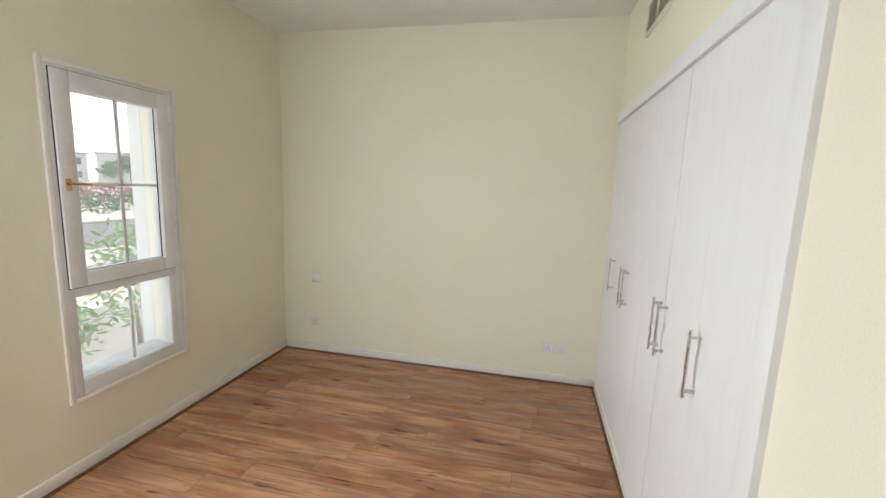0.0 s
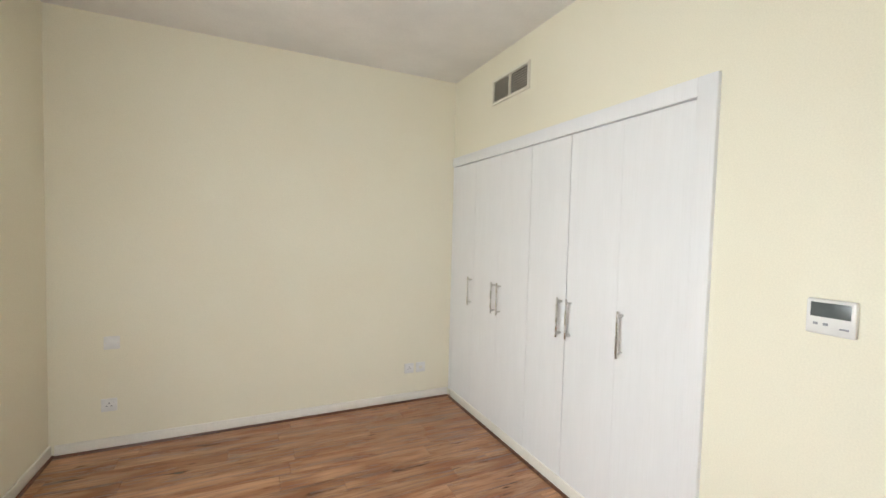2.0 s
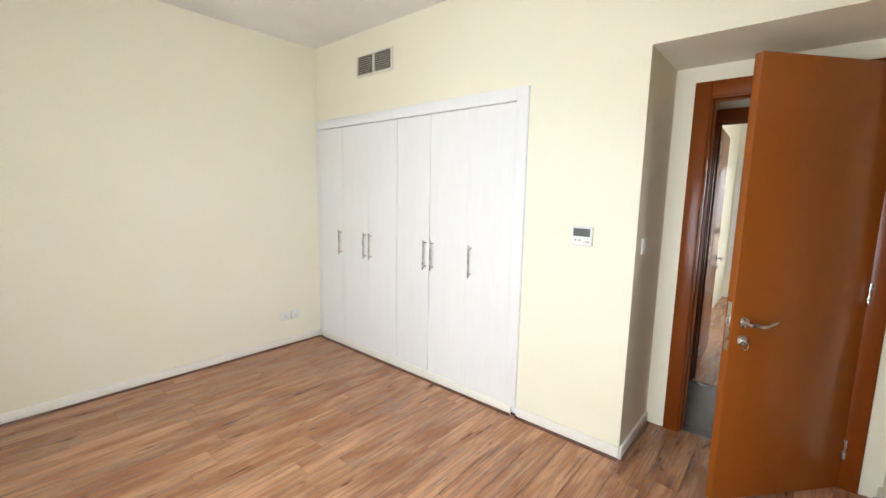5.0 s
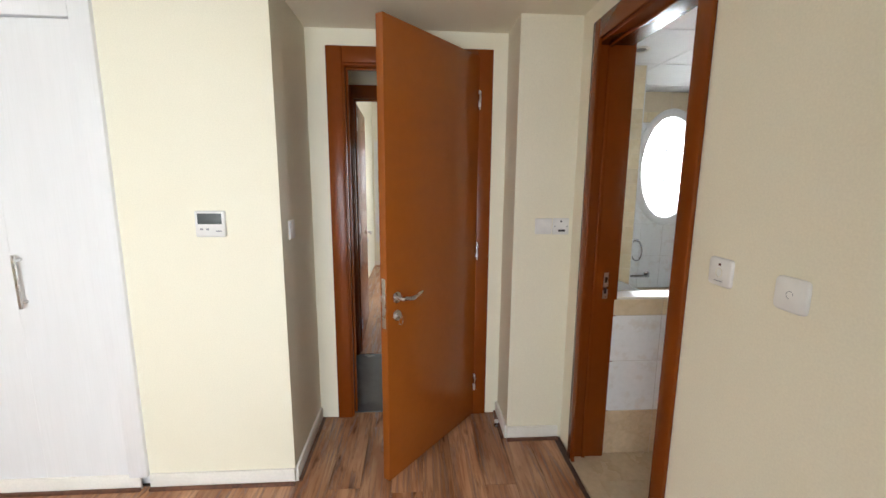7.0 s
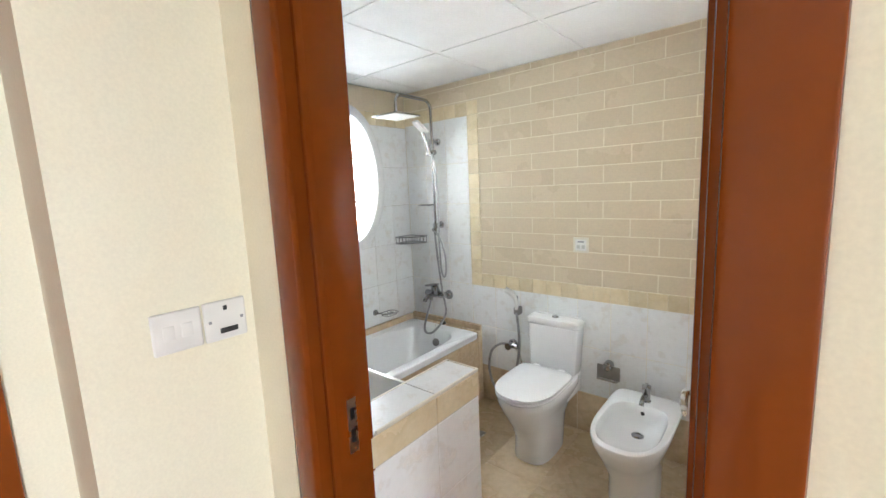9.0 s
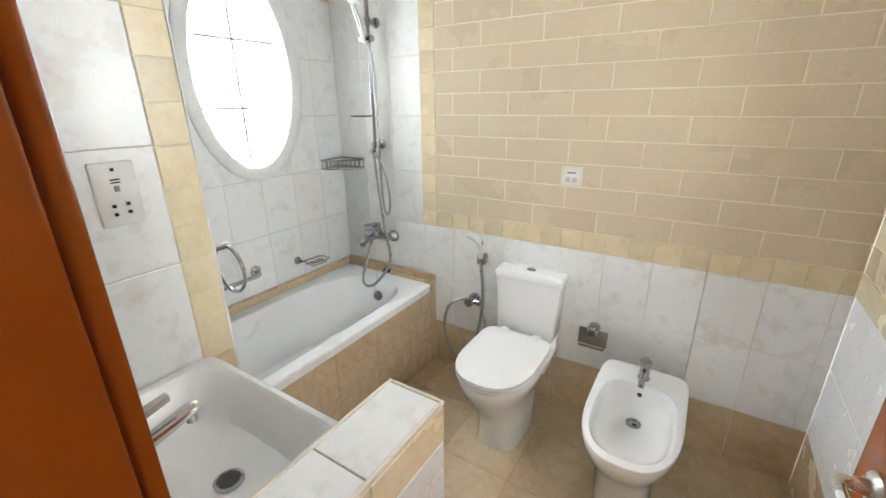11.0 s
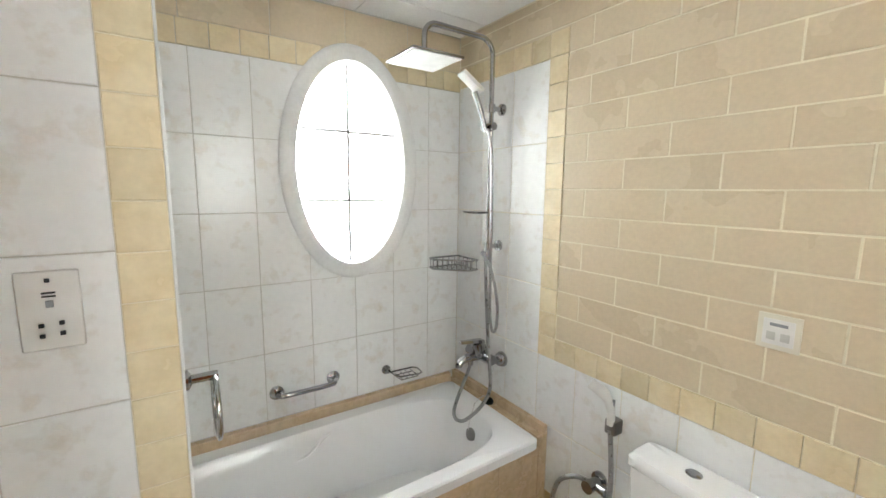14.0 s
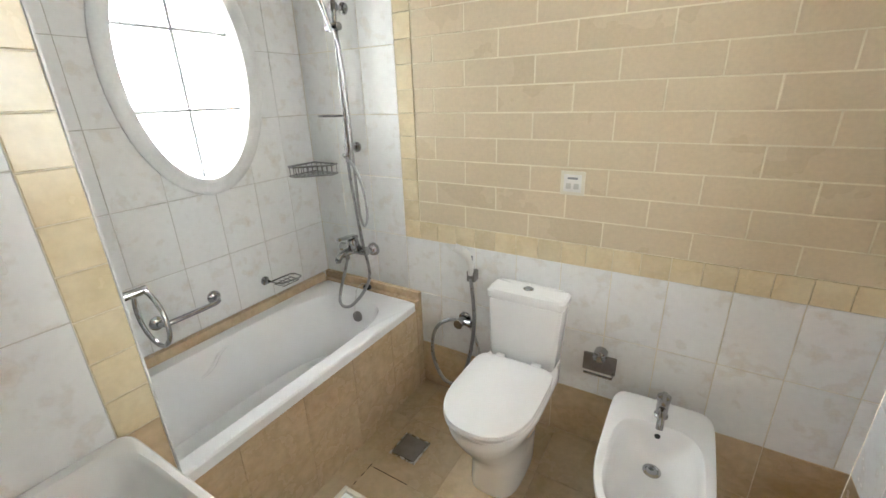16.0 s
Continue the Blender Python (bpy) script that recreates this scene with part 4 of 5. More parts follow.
for x in (-0.075, 0.075):
    part("hinge", box(bmesh.new(), x - 0.02, x + 0.02, 0.135, 0.17, 0.386, 0.425, 0.006), SEAT, tl)
part("cistern", loft(bmesh.new(), [oval(0, 0.062, 0.128, 0.058, 0.384, 9, 48), oval(0, 0.062, 0.136, 0.062, 0.40, 9, 48), oval(0, 0.060, 0.150, 0.060, 0.655, 9, 48)], True, True), CERAMIC, tl)
part("cistern_lid", loft(bmesh.new(), [oval(0, 0.060, 0.150, 0.060, 0.656, 9, 48), oval(0, 0.060, 0.158, 0.064, 0.662, 9, 48), oval(0, 0.060, 0.158, 0.064, 0.684, 8, 48), oval(0, 0.060, 0.150, 0.058, 0.694, 6, 48), oval(0, 0.060, 0.06, 0.03, 0.697, 4, 48)], True, True), CERAMIC, tl)
part("flush_button", lathe(bmesh.new(), [(0.021, 0.694), (0.021, 0.699), (0.017, 0.702), (0.002, 0.702)], pose(0, 0.060, 0, 0, 0, 0) @ Matrix.Diagonal((1, 0.9, 1, 1))), CHROME, tl, "chrome dual flush button")

# ---- bidet ----
bd = thing("bidet", "white ceramic floor-standing bidet with chrome tap", "bidet", 0.688, -3.10, 0)
part("body", loft(bmesh.new(), [oval(0, 0.24, 0.098, 0.16, 0.0, 3, 56), oval(0, 0.24, 0.10, 0.165, 0.03, 3, 56), oval(0, 0.24, 0.10, 0.18, 0.15, 2.8, 56), oval(0, 0.27, 0.125, 0.24, 0.27, 2.6, 56, 4), oval(0, 0.285, 0.152, 0.275, 0.345, 2.5, 56, 7), oval(0, 0.285, 0.158, 0.283, 0.378, 2.5, 56, 8),
                                oval(0, 0.285, 0.156, 0.281, 0.386, 2.5, 56, 8), oval(0, 0.285, 0.148, 0.272, 0.390, 2.5, 56, 8), oval(0, 0.336, 0.130, 0.203, 0.3895, 2.6, 56, 3.6), oval(0, 0.336, 0.126, 0.199, 0.385, 2.6, 56, 3.6), oval(0, 0.330, 0.118, 0.188, 0.355, 2.6, 56, 3.4), oval(0, 0.305, 0.100, 0.152, 0.315, 2.4, 56, 2.8),
                                oval(0, 0.262, 0.065, 0.092, 0.290, 2.2, 56), oval(0, 0.226, 0.028, 0.028, 0.279, 2, 56)], True, True), CERAMIC, bd)
part("waste", lathe(bmesh.new(), [(0.027, 0.278), (0.027, 0.282), (0.019, 0.284), (0.017, 0.281), (0.002, 0.281)], pose(0, 0.226, 0)), CHROME, bd)
part("overflow_hole", lathe(bmesh.new(), [(0.009, 0), (0.007, 0.0008)], pose(0, 0.1455, 0.352, -76)), BLACK, bd)
bt2 = part("tap", lathe(bmesh.new(), [(0.022, 0.389), (0.022, 0.394), (0.018, 0.398), (0.019, 0.445), (0.021, 0.450), (0.021, 0.468), (0.012, 0.474)], pose(0, 0.085, 0)), CHROME, bd, "chrome bidet mixer")
part("spout", tube(bmesh.new(), smooth_path([(0, 0.085, 0.425), (0, 0.13, 0.430), (0, 0.165, 0.418), (0, 0.175, 0.405)]), 0.011, 10), CHROME, bt2)
part("lever", box(bmesh.new(), -0.007, 0.007, 0.075, 0.150, 0.472, 0.481, 0.003), CHROME, bt2)
part("fixing_cap", lathe(bmesh.new(), [(0.012, 0), (0.010, 0.006)], pose(-0.098, 0.33, 0.03, 0, -90)), SWITCH, bd)

# ---- shower set on the tap wall ----
sh = thing("shower_set", "chrome shower column with rain head and hand shower", "shower", 0, 0, 0)
RX, RY = 2.098, -3.142
part("riser", tube(bmesh.new(), [(RX, RY, 1.15), (RX, RY, 1.98)] + [(RX, RY + 0.06 - 0.06 * math.cos(k * math.pi / 12), 1.98 + 0.06 * math.sin(k * math.pi / 12)) for k in range(1, 7)]
                   + [(RX, -2.87, 2.042)] + [(RX, -2.87 + 0.05 * math.sin(k * math.pi / 12), 1.992 + 0.05 * math.cos(k * math.pi / 12)) for k in range(1, 7)] + [(RX, -2.82, 1.945)], 0.0105, 12), CHROME, sh, "bent chrome riser pipe")
hd = part("rain_head", box(bmesh.new(), RX - 0.105, RX + 0.105, -2.925, -2.715, 1.905, 1.914, 0.003), CHROME, sh, "thin square rain head")
part("nozzle_plate", boxes((RX - 0.098, RX + 0.098, -2.918, -2.722, 1.9025, 1.9052)), SWITCH, hd)
part("swivel", lathe(bmesh.new(), [(0.018, 1.913), (0.016, 1.925), (0.012, 1.930), (0.012, 1.95)], pose(RX, -2.82, 0)), CHROME, hd)
for z in (1.775, 1.205):
    br = part("bracket", lathe(bmesh.new(), [(0.024, 0), (0.024, 0.008), (0.018, 0.014), (0.010, 0.016), (0.010, 0.06)], pose(RX - 0.004, BATH_S, z, -90)), CHROME, sh)
    part("collar", lathe(bmesh.new(), [(0.017, -0.016), (0.017, 0.016)], pose(RX, RY, z), 16), CHROME, br)
sl = part("slider", lathe(bmesh.new(), [(0.016, -0.035), (0.016, 0.035)], pose(RX, RY + 0.012, 1.70, 0, 90), 14), CHROME, sh)
part("hand_shower", tube(bmesh.new(), [(RX - 0.01, RY + 0.035, 1.68), (RX - 0.004, RY + 0.06, 1.76), (RX + 0.004, RY + 0.085, 1.83)], [0.010, 0.011, 0.012], 10), CHROME, sh)
m = pose(RX + 0.006, RY + 0.105, 1.862, -52, 0, -12)
bm = box(bmesh.new(), -0.032, 0.032, -0.012, 0.006, -0.055, 0.055, 0.006)
bm.transform(m)
part("hand_head", bm, SWITCH, sh, "white-faced rectangular hand shower head")
part("soap_shelf", loft(bmesh.new(), [oval(RX + 0.055, RY + 0.03, 0.055, 0.04, 1.345, 2.5, 28), oval(RX + 0.055, RY + 0.03, 0.062, 0.046, 1.352, 2.5, 28), oval(RX + 0.055, RY + 0.03, 0.054, 0.038, 1.349, 2.5, 28)], True, True), CHROME, sh)
part("diverter", lathe(bmesh.new(), [(0.013, 0), (0.013, 0.05), (0.010, 0.055)], pose(RX, RY + 0.005, 1.145), 14), CHROME, sh)
part("diverter_knob", lathe(bmesh.new(), [(0.008, 0), (0.010, 0.028), (0.008, 0.03)], pose(RX + 0.01, RY + 0.01, 1.165, -60, 0, 30), 12), CHROME, sh)
part("shower_hose", tube(bmesh.new(), smooth_path([(RX - 0.01, RY + 0.03, 1.165), (RX - 0.035, RY + 0.04, 1.16), (RX - 0.075, RY + 0.035, 1.10), (RX - 0.098, RY + 0.025, 0.98), (RX - 0.092, RY + 0.02, 0.88), (RX - 0.072, RY + 0.02, 0.848), (RX - 0.052, RY + 0.02, 0.90), (RX - 0.045, RY + 0.02, 1.05), (RX - 0.042, RY + 0.02, 1.35), (RX - 0.04, RY + 0.025, 1.58), (RX - 0.03, RY + 0.035, 1.67), (RX - 0.012, RY + 0.036, 1.688)], 8), 0.0065, 8), HOSE, sh, "flexible steel hose")
mx = part("mixer", tube(bmesh.new(), [(RX - 0.065, -3.128, 0.715), (RX + 0.10, -3.128, 0.715)], 0.023, 14), CHROME, sh, "chrome bath mixer")
for x in (RX - 0.050, RX + 0.085):
    part("union", lathe(bmesh.new(), [(0.034, 0), (0.034, 0.006), (0.029, 0.020), (0.018, 0.034), (0.014, 0.036), (0.014, 0.06)], pose(x, BATH_S, 0.702, -90)), CHROME, mx)
part("cartridge", lathe(bmesh.new(), [(0.026, 0), (0.030, 0.012), (0.030, 0.05), (0.024, 0.064), (0.010, 0.068)], pose(RX - 0.005, -3.110, 0.725, -18)), CHROME, mx)
part("lever", loft(bmesh.new(), [[(RX - 0.012 - w, y, z), (RX - 0.012 + w, y, z), (RX - 0.012 + w * 0.7, y, z + 0.012), (RX - 0.012 - w * 0.7, y, z + 0.012)] for y, z, w in ((-3.115, 0.786, 0.020), (-3.075, 0.792, 0.016), (-3.03, 0.796, 0.012), (-2.995, 0.800, 0.010))], True, True), CHROME, mx)
sp2 = part("spout", tube(bmesh.new(), smooth_path([(RX + 0.01, -3.125, 0.712), (RX + 0.012, -3.07, 0.718), (RX + 0.013, -3.03, 0.712), (RX + 0.014, -3.008, 0.696)]), [0.020] * 6 + [0.018] * 6 + [0.016] * 7, 12), CHROME, mx)
part("aerator", lathe(bmesh.new(), [(0.014, 0), (0.014, 0.014)], pose(RX + 0.014, -3.008, 0.684), 14), CHROME, sp2)
part("hose_nut", lathe(bmesh.new(), [(0.012, 0), (0.012, 0.022)], pose(RX + 0.012, -3.07, 0.682), 12), CHROME, mx)
part("riser_hose", tube(bmesh.new(), smooth_path([(RX + 0.012, -3.070, 0.685), (RX + 0.016, -3.055, 0.64), (RX + 0.016, -3.005, 0.54), (RX - 0.005, -2.972, 0.495), (RX - 0.045, -2.962, 0.483), (RX - 0.085, -2.978, 0.50), (RX - 0.118, -3.03, 0.56), (RX - 0.118, -3.075, 0.63), (RX - 0.066, -3.105, 0.76), (RX - 0.028, -3.122, 0.93), (RX - 0.004, -3.130, 1.10), (RX, -3.134, 1.15)], 8), 0.0075, 8), HOSE, sh, "flexible steel hose")
pg = thing("bath_plug", "black rubber bath plug on the ledge", "plug", 2.085, -3.160, 0.488)
part("plug", lathe(bmesh.new(), [(0.020, 0), (0.022, 0.010), (0.016, 0.020), (0.004, 0.024)]), BLACK, pg)
part("chain", tube(bmesh.new(), smooth_path([(0.0, 0.0, 0.024), (0.02, 0.02, 0.03), (0.025, 0.06, 0.004), (0.0, 0.085, 0.006), (-0.02, 0.125, -0.05), (-0.025, 0.14, -0.16)]), 0.0015, 6), STEEL, pg)

# ---- small fittings ----
rk = thing("corner_shelf", "chrome wire corner shelf over the bath", "shelf", BATH_E, BATH_S, 1.075)
tri = [(-0.004, 0.004), (-0.004, 0.165), (-0.05, 0.175), (-0.175, 0.05), (-0.165, 0.004)]
for z, r in ((0.045, 0.0045), (0.0, 0.0045)):
    part("rim", tube(bmesh.new(), [(x, y, z) for x, y in tri], r, 8, closed=True), CHROME, rk)
for i in range(8):
    y = 0.02 + i * 0.018
    part("wire", tube(bmesh.new(), [(-0.005, y, 0.001), (-max(0.01, min(0.165, 0.225 - y)), y, 0.001)], 0.0018, 6), CHROME, rk)
for i in range(9):
    t = i / 8
    x, y = -0.05 - 0.125 * t, 0.175 - 0.125 * t
    part("upright", tube(bmesh.new(), [(x, y, 0), (x, y, 0.045)], 0.0026, 6), GREY_METAL, rk)
for i in range(5):
    part("upright", tube(bmesh.new(), [(-0.004, 0.02 + 0.035 * i, 0), (-0.004, 0.02 + 0.035 * i, 0.045)], 0.0018, 6), CHROME, rk)
    part("upright", tube(bmesh.new(), [(-0.02 - 0.035 * i, 0.004, 0), (-0.02 - 0.035 * i, 0.004, 0.045)], 0.0018, 6), CHROME, rk)

gb = thing("grab_bar", "short chrome grab bar over the bath", "grab bar", BATH_E, -2.435, 0.637)
part("bar", tube(bmesh.new(), smooth_path([(-0.006, -0.115, 0.004), (-0.04, -0.110, 0.003), (-0.055, -0.08, 0), (-0.055, 0.08, 0), (-0.04, 0.110, -0.003), (-0.006, 0.115, -0.004)]), 0.0105, 12), CHROME, gb)
for y, z in ((-0.115, 0.004), (0.115, -0.004)):
    part("flange", lathe(bmesh.new(), [(0.028, 0), (0.028, 0.005), (0.021, 0.012), (0.011, 0.015)], pose(0, y, z, 0, -90)), CHROME, gb)

sd = thing("soap_dish", "chrome wire soap dish on the tiled wall", "soap dish", BATH_E, -2.80, 0.615)
part("flange", lathe(bmesh.new(), [(0.021, 0), (0.021, 0.006), (0.014, 0.012), (0.009, 0.03)], pose(0, 0, 0, 0, -90)), CHROME, sd)
part("basket", tube(bmesh.new(), [(-0.03, -0.01, -0.004), (-0.02, -0.13, -0.012), (-0.04, -0.145, -0.012), (-0.09, -0.14, -0.012), (-0.10, -0.12, -0.012), (-0.095, -0.03, -0.006), (-0.07, -0.012, -0.004)], 0.004, 8, closed=True), CHROME, sd)
for i in range(4):
    part("wire", tube(bmesh.new(), [(-0.025, -0.035 - 0.027 * i, -0.018), (-0.096, -0.035 - 0.027 * i, -0.018)], 0.0022, 6), CHROME, sd)
part("tray_rim", tube(bmesh.new(), [(-0.03, -0.03, -0.026), (-0.03, -0.125, -0.026), (-0.09, -0.12, -0.026), (-0.088, -0.035, -0.026)], 0.0025, 8, closed=True), CHROME, sd)

tr = thing("towel_ring", "chrome towel ring on the stub wall's end", "towel ring", 1.728, -2.012, 1.035)
part("post", tube(bmesh.new(), [(0, 0, 0), (0, -0.062, 0)], 0.010, 12), CHROME, tr)
part("flange", lathe(bmesh.new(), [(0.022, 0), (0.022, 0.006), (0.012, 0.012)], pose(0, 0, 0, 90)), CHROME, tr)
part("ring", tube(bmesh.new(), [(0.070 * math.sin(k * math.pi / 16), -0.055, -0.070 + 0.070 * math.cos(k * math.pi / 16)) for k in range(32)], 0.0055, 10, closed=True), CHROME, tr)

sp = thing("bidet_sprayer", "white hand sprayer with steel hose on chrome valve", "sprayer", 1.478, BATH_S, 0)
part("holder", box(bmesh.new(), -0.020, 0.020, 0, 0.045, 0.655, 0.705, 0.006), GREY_METAL, sp)
part("spray_head", tube(bmesh.new(), smooth_path([(0, 0.04, 0.69), (0.0, 0.046, 0.745), (0.016, 0.058, 0.790), (0.058, 0.078, 0.820)]), [0.013] * 6 + [0.015] * 6 + [0.019] * 7, 12), SWITCH, sp, "white spray handle")
part("trigger", box(bmesh.new(), -0.012, -0.004, 0.04, 0.05, 0.74, 0.78, 0.002), GREY, sp)
part("valve", lathe(bmesh.new(), [(0.030, 0), (0.030, 0.008), (0.018, 0.014), (0.018, 0.05), (0.022, 0.052), (0.022, 0.075)], pose(0.05, 0, 0.445, -90)), CHROME, sp)
part("valve_knob", lathe(bmesh.new(), [(0.015, 0), (0.018, 0.034), (0.013, 0.04)], pose(0.032, 0.04, 0.445, 0, -90), 12), CHROME, sp)
part("hose", tube(bmesh.new(), smooth_path([(0.05, 0.04, 0.445), (0.10, 0.07, 0.455), (0.16, 0.09, 0.40), (0.175, 0.10, 0.27), (0.12, 0.11, 0.16), (0.05, 0.11, 0.15), (-0.005, 0.09, 0.26), (-0.02, 0.05, 0.46), (0, 0.04, 0.67)], 8), 0.0085, 8), HOSE, sp, "flexible steel hose")
part("feed_pipe", tube(bmesh.new(), smooth_path([(0.03, 0.04, 0.44), (-0.005, 0.045, 0.42), (-0.035, 0.05, 0.36), (-0.05, 0.05, 0.30)], 6), 0.006, 8), STEEL, sp)

tpn = thing("paper_holder", "chrome toilet paper holder with cover plate", "paper holder", 0.922, BATH_S, 0.415)
part("cover", box(bmesh.new(), -0.062, 0.062, 0.012, 0.022, -0.045, 0.035, 0.004), GREY_METAL, tpn, "smoked metal cover plate")
part("flange", lathe(bmesh.new(), [(0.026, 0), (0.026, 0.03), (0.024, 0.042), (0.012, 0.048)], pose(0.0, 0, 0.036, -90)), CHROME, tpn)
part("arm", tube(bmesh.new(), [(-0.055, 0.018, -0.035), (-0.055, 0.055, -0.035), (0.05, 0.055, -0.035)], 0.005, 8), CHROME, tpn)

plate("fan_switch", "+y", (1.085, BATH_S, 1.112), 0.086, 0.086, IVORY, "ivory switch plate on the brick-tiled wall", [("surround", 0, 0, 0.062, 0.062, SWITCH), ("label_strip", 0, 0.018, 0.036, 0.008, GREY), ("rocker", -0.014, -0.010, 0.018, 0.020, PALE_GREY), ("rocker", 0.014, -0.010, 0.018, 0.020, PALE_GREY)], "switch", 0.006, 0.0015)
ss = plate("shaver_socket", "-x", (1.678, -1.831, 1.231), 0.082, 0.136, SWITCH, "white shaver socket on the tiled stub wall", [("indicator", 0, 0.052, 0.007, 0.007, BLACK), ("writing", 0, 0.031, 0.018, 0.003, BLACK), ("writing", 0, 0.025, 0.018, 0.0025, BLACK), ("symbol", 0, 0.012, 0.010, 0.012, GREY)]
           + [("pin_hole", x, y, 0.007, 0.007, BLACK) for x, y in ((-0.013, -0.024), (-0.013, -0.042), (0.013, -0.022), (0.013, -0.040))], "socket", 0.010)
dr = thing("floor_drain", "square grey metal floor drain cover", "drain", 1.582, -2.785, 0.0005)
part("cover", box(bmesh.new(), -0.056, 0.056, -0.056, 0.056, 0.0005, 0.007, 0.0015), GREY_METAL, dr)
part("rim", boxes((-0.064, -0.056, -0.064, 0.064, 0, 0.003), (0.056, 0.064, -0.064, 0.064, 0, 0.003), (-0.056, 0.056, -0.064, -0.056, 0, 0.003), (-0.056, 0.056, 0.056, 0.064, 0, 0.003)), STEEL, dr, "", False)

BATH_SET = [o for o in scene.objects if o not in OUTSIDE_BATH and not o.parent]

# ---- outdoors seen through the windows ----
structure("ground", boxes((-400, 400, -400, 400, -0.6, -0.5)), SOIL, "sandy ground round the houses", "ground")
structure("road", boxes((-17, -10.5, -200, 200, -0.5, -0.47)), ASPHALT, "grey asphalt road", "road")
structure("pavement", boxes((-10.5, -8.6, -200, 200, -0.5, -0.36)), PAVING, "pale paved footpath with kerb", "pavement")
structure("pavement_far", boxes((-19.5, -17, -200, 200, -0.5, -0.36)), PAVING, "pale paved footpath with kerb", "pavement")
structure("backdrop_haze", boxes((70, 70.2, -90, 90, -0.5, 60), (-170.2, -170, -250, 400, -0.5, 120)), HAZE, "pale hazy sky in the distance", "sky")
structure("window_pier", boxes((-2.09, -1.992, 1.865, 2.3, -0.5, 2.9)), OUT_WALL, "white rendered pier outside the window", "wall")
structure("garden_wall", boxes((-3.6, -3.45, -6, 12, -0.5, 0.32)), OUT_WALL, "low white garden wall", "wall")


def leaves(bm, centre, size, count, leaf_size, rng, flat=1.0):
    for _ in range(count):
        d = Vector((rng.gauss(0, 1), rng.gauss(0, 1), rng.gauss(0, flat))).normalized() * rng.uniform(0.45, 1.0)
        p = Vector(centre) + Vector((d.x * size[0], d.y * size[1], d.z * size[2]))
        u = Vector((rng.gauss(0, 1), rng.gauss(0, 1), rng.gauss(0, 0.7))).normalized()
        v = u.orthogonal().normalized()
        w = leaf_size * rng.uniform(0.6, 1.3)
        bm.faces.new([bm.verts.new(p + u * w), bm.verts.new(p + v * w * 0.28), bm.verts.new(p - u * w), bm.verts.new(p - v * w * 0.28)])


rng = random.Random(4)
for k, (x, y, z, s) in enumerate(((-2.75, 2.35, 0.62, 0.42), (-3.0, 3.1, 0.75, 0.5), (-2.7, 1.75, 0.45, 0.3), (-3.15, 3.9, 0.72, 0.5), (-3.1, 2.7, 0.9, 0.35))):
    t = thing("shrub", "green leafy shrub outside the window", "shrub", x, y, -0.5, group="shrubs by the window")
    part("stem", tube(bmesh.new(), smooth_path([(0, 0, 0), (0.03, 0.04, 0.4), (0.1, -0.05, z + 0.35)]), 0.014, 8), BARK, t)
    part("stem", tube(bmesh.new(), smooth_path([(0, 0, 0.1), (-0.08, 0.1, 0.5), (-0.2, 0.2, z + 0.3)]), 0.011, 8), BARK, t)
    bm = bmesh.new()
    leaves(bm, (0, 0, z + 0.5), (s, s, s * 0.75), 260, 0.052, rng)
    part("foliage", bm, LEAF, t, "", False)
for y0 in range(-20, 70, 6):
    bm = bmesh.new()
    for i in range(5):
        leaves(bm, (0, i * 1.2, 0.55), (0.7, 1.0, 0.55), 130, 0.16, rng)
    part("foliage", bm, HEDGE, thing("hedge", "clipped green roadside hedge", "hedge", -20.5, y0, -0.4, group="roadside hedge"), "", False)
    bm = bmesh.new()
    for i in range(5):
        leaves(bm, (0, i * 1.2, 0.75), (0.7, 1.0, 0.7), 170, 0.16, rng)
    part("flowers", bm, FLOWER, thing("flower_bush", "red flowering bush behind the hedge", "bush", -24, y0, -0.3, group="flowering bushes"), "", False)


def house(x, y, w, d, h):
    o = thing("house", "white two-storey villa with flat roof", "house", x, y, -0.5, group="villas over the road")
    part("wall", boxes((-d / 2, d / 2, -w / 2, w / 2, 0, h)), OUT_WALL, o, "", False)
    part("roof", boxes((-d / 2 - 0.4, d / 2 + 0.4, -w / 2 - 0.4, w / 2 + 0.4, h, h + 0.35)), ROOF, o, "", False)
    for z in (1.0, 4.2):
        for i in range(int(w // 3)):
            yy = -w / 2 + 1.5 + 3 * i
            wd = part("window", boxes((d / 2, d / 2 + 0.05, yy - 0.6, yy + 0.6, z, z + 1.5)), DARK_PANE, o, "", False)
            part("sill", boxes((d / 2, d / 2 + 0.15, yy - 0.7, yy + 0.7, z - 0.12, z)), OUT_WALL, wd, "", False)


for k in range(6):
    house(-104 - 6 * (k % 2), 22 + k * 17, 12.5, 9, 6.6 + 0.5 * (k % 3))
for k, (x, y, h) in enumerate(((-40, 22, 3.2), (-42, 36, 3.8), (-38, 52, 3.4))):
    t = thing("tree", "round-crowned green street tree", "tree", x, y, -0.5, group="street trees")
    part("trunk", tube(bmesh.new(), smooth_path([(0, 0, 0), (0.05, 0, h * 0.4), (0, 0.1, h * 0.7)]), 0.13, 8), BARK, t)
    bm = bmesh.new()
    for _ in range(9):
        leaves(bm, (rng.gauss(0, 0.9), rng.gauss(0, 1.1), h * 0.75 + rng.gauss(0, 0.4)), (1.1, 1.1, 0.8), 160, 0.2, rng)
    part("crown", bm, HEDGE, t, "", False)

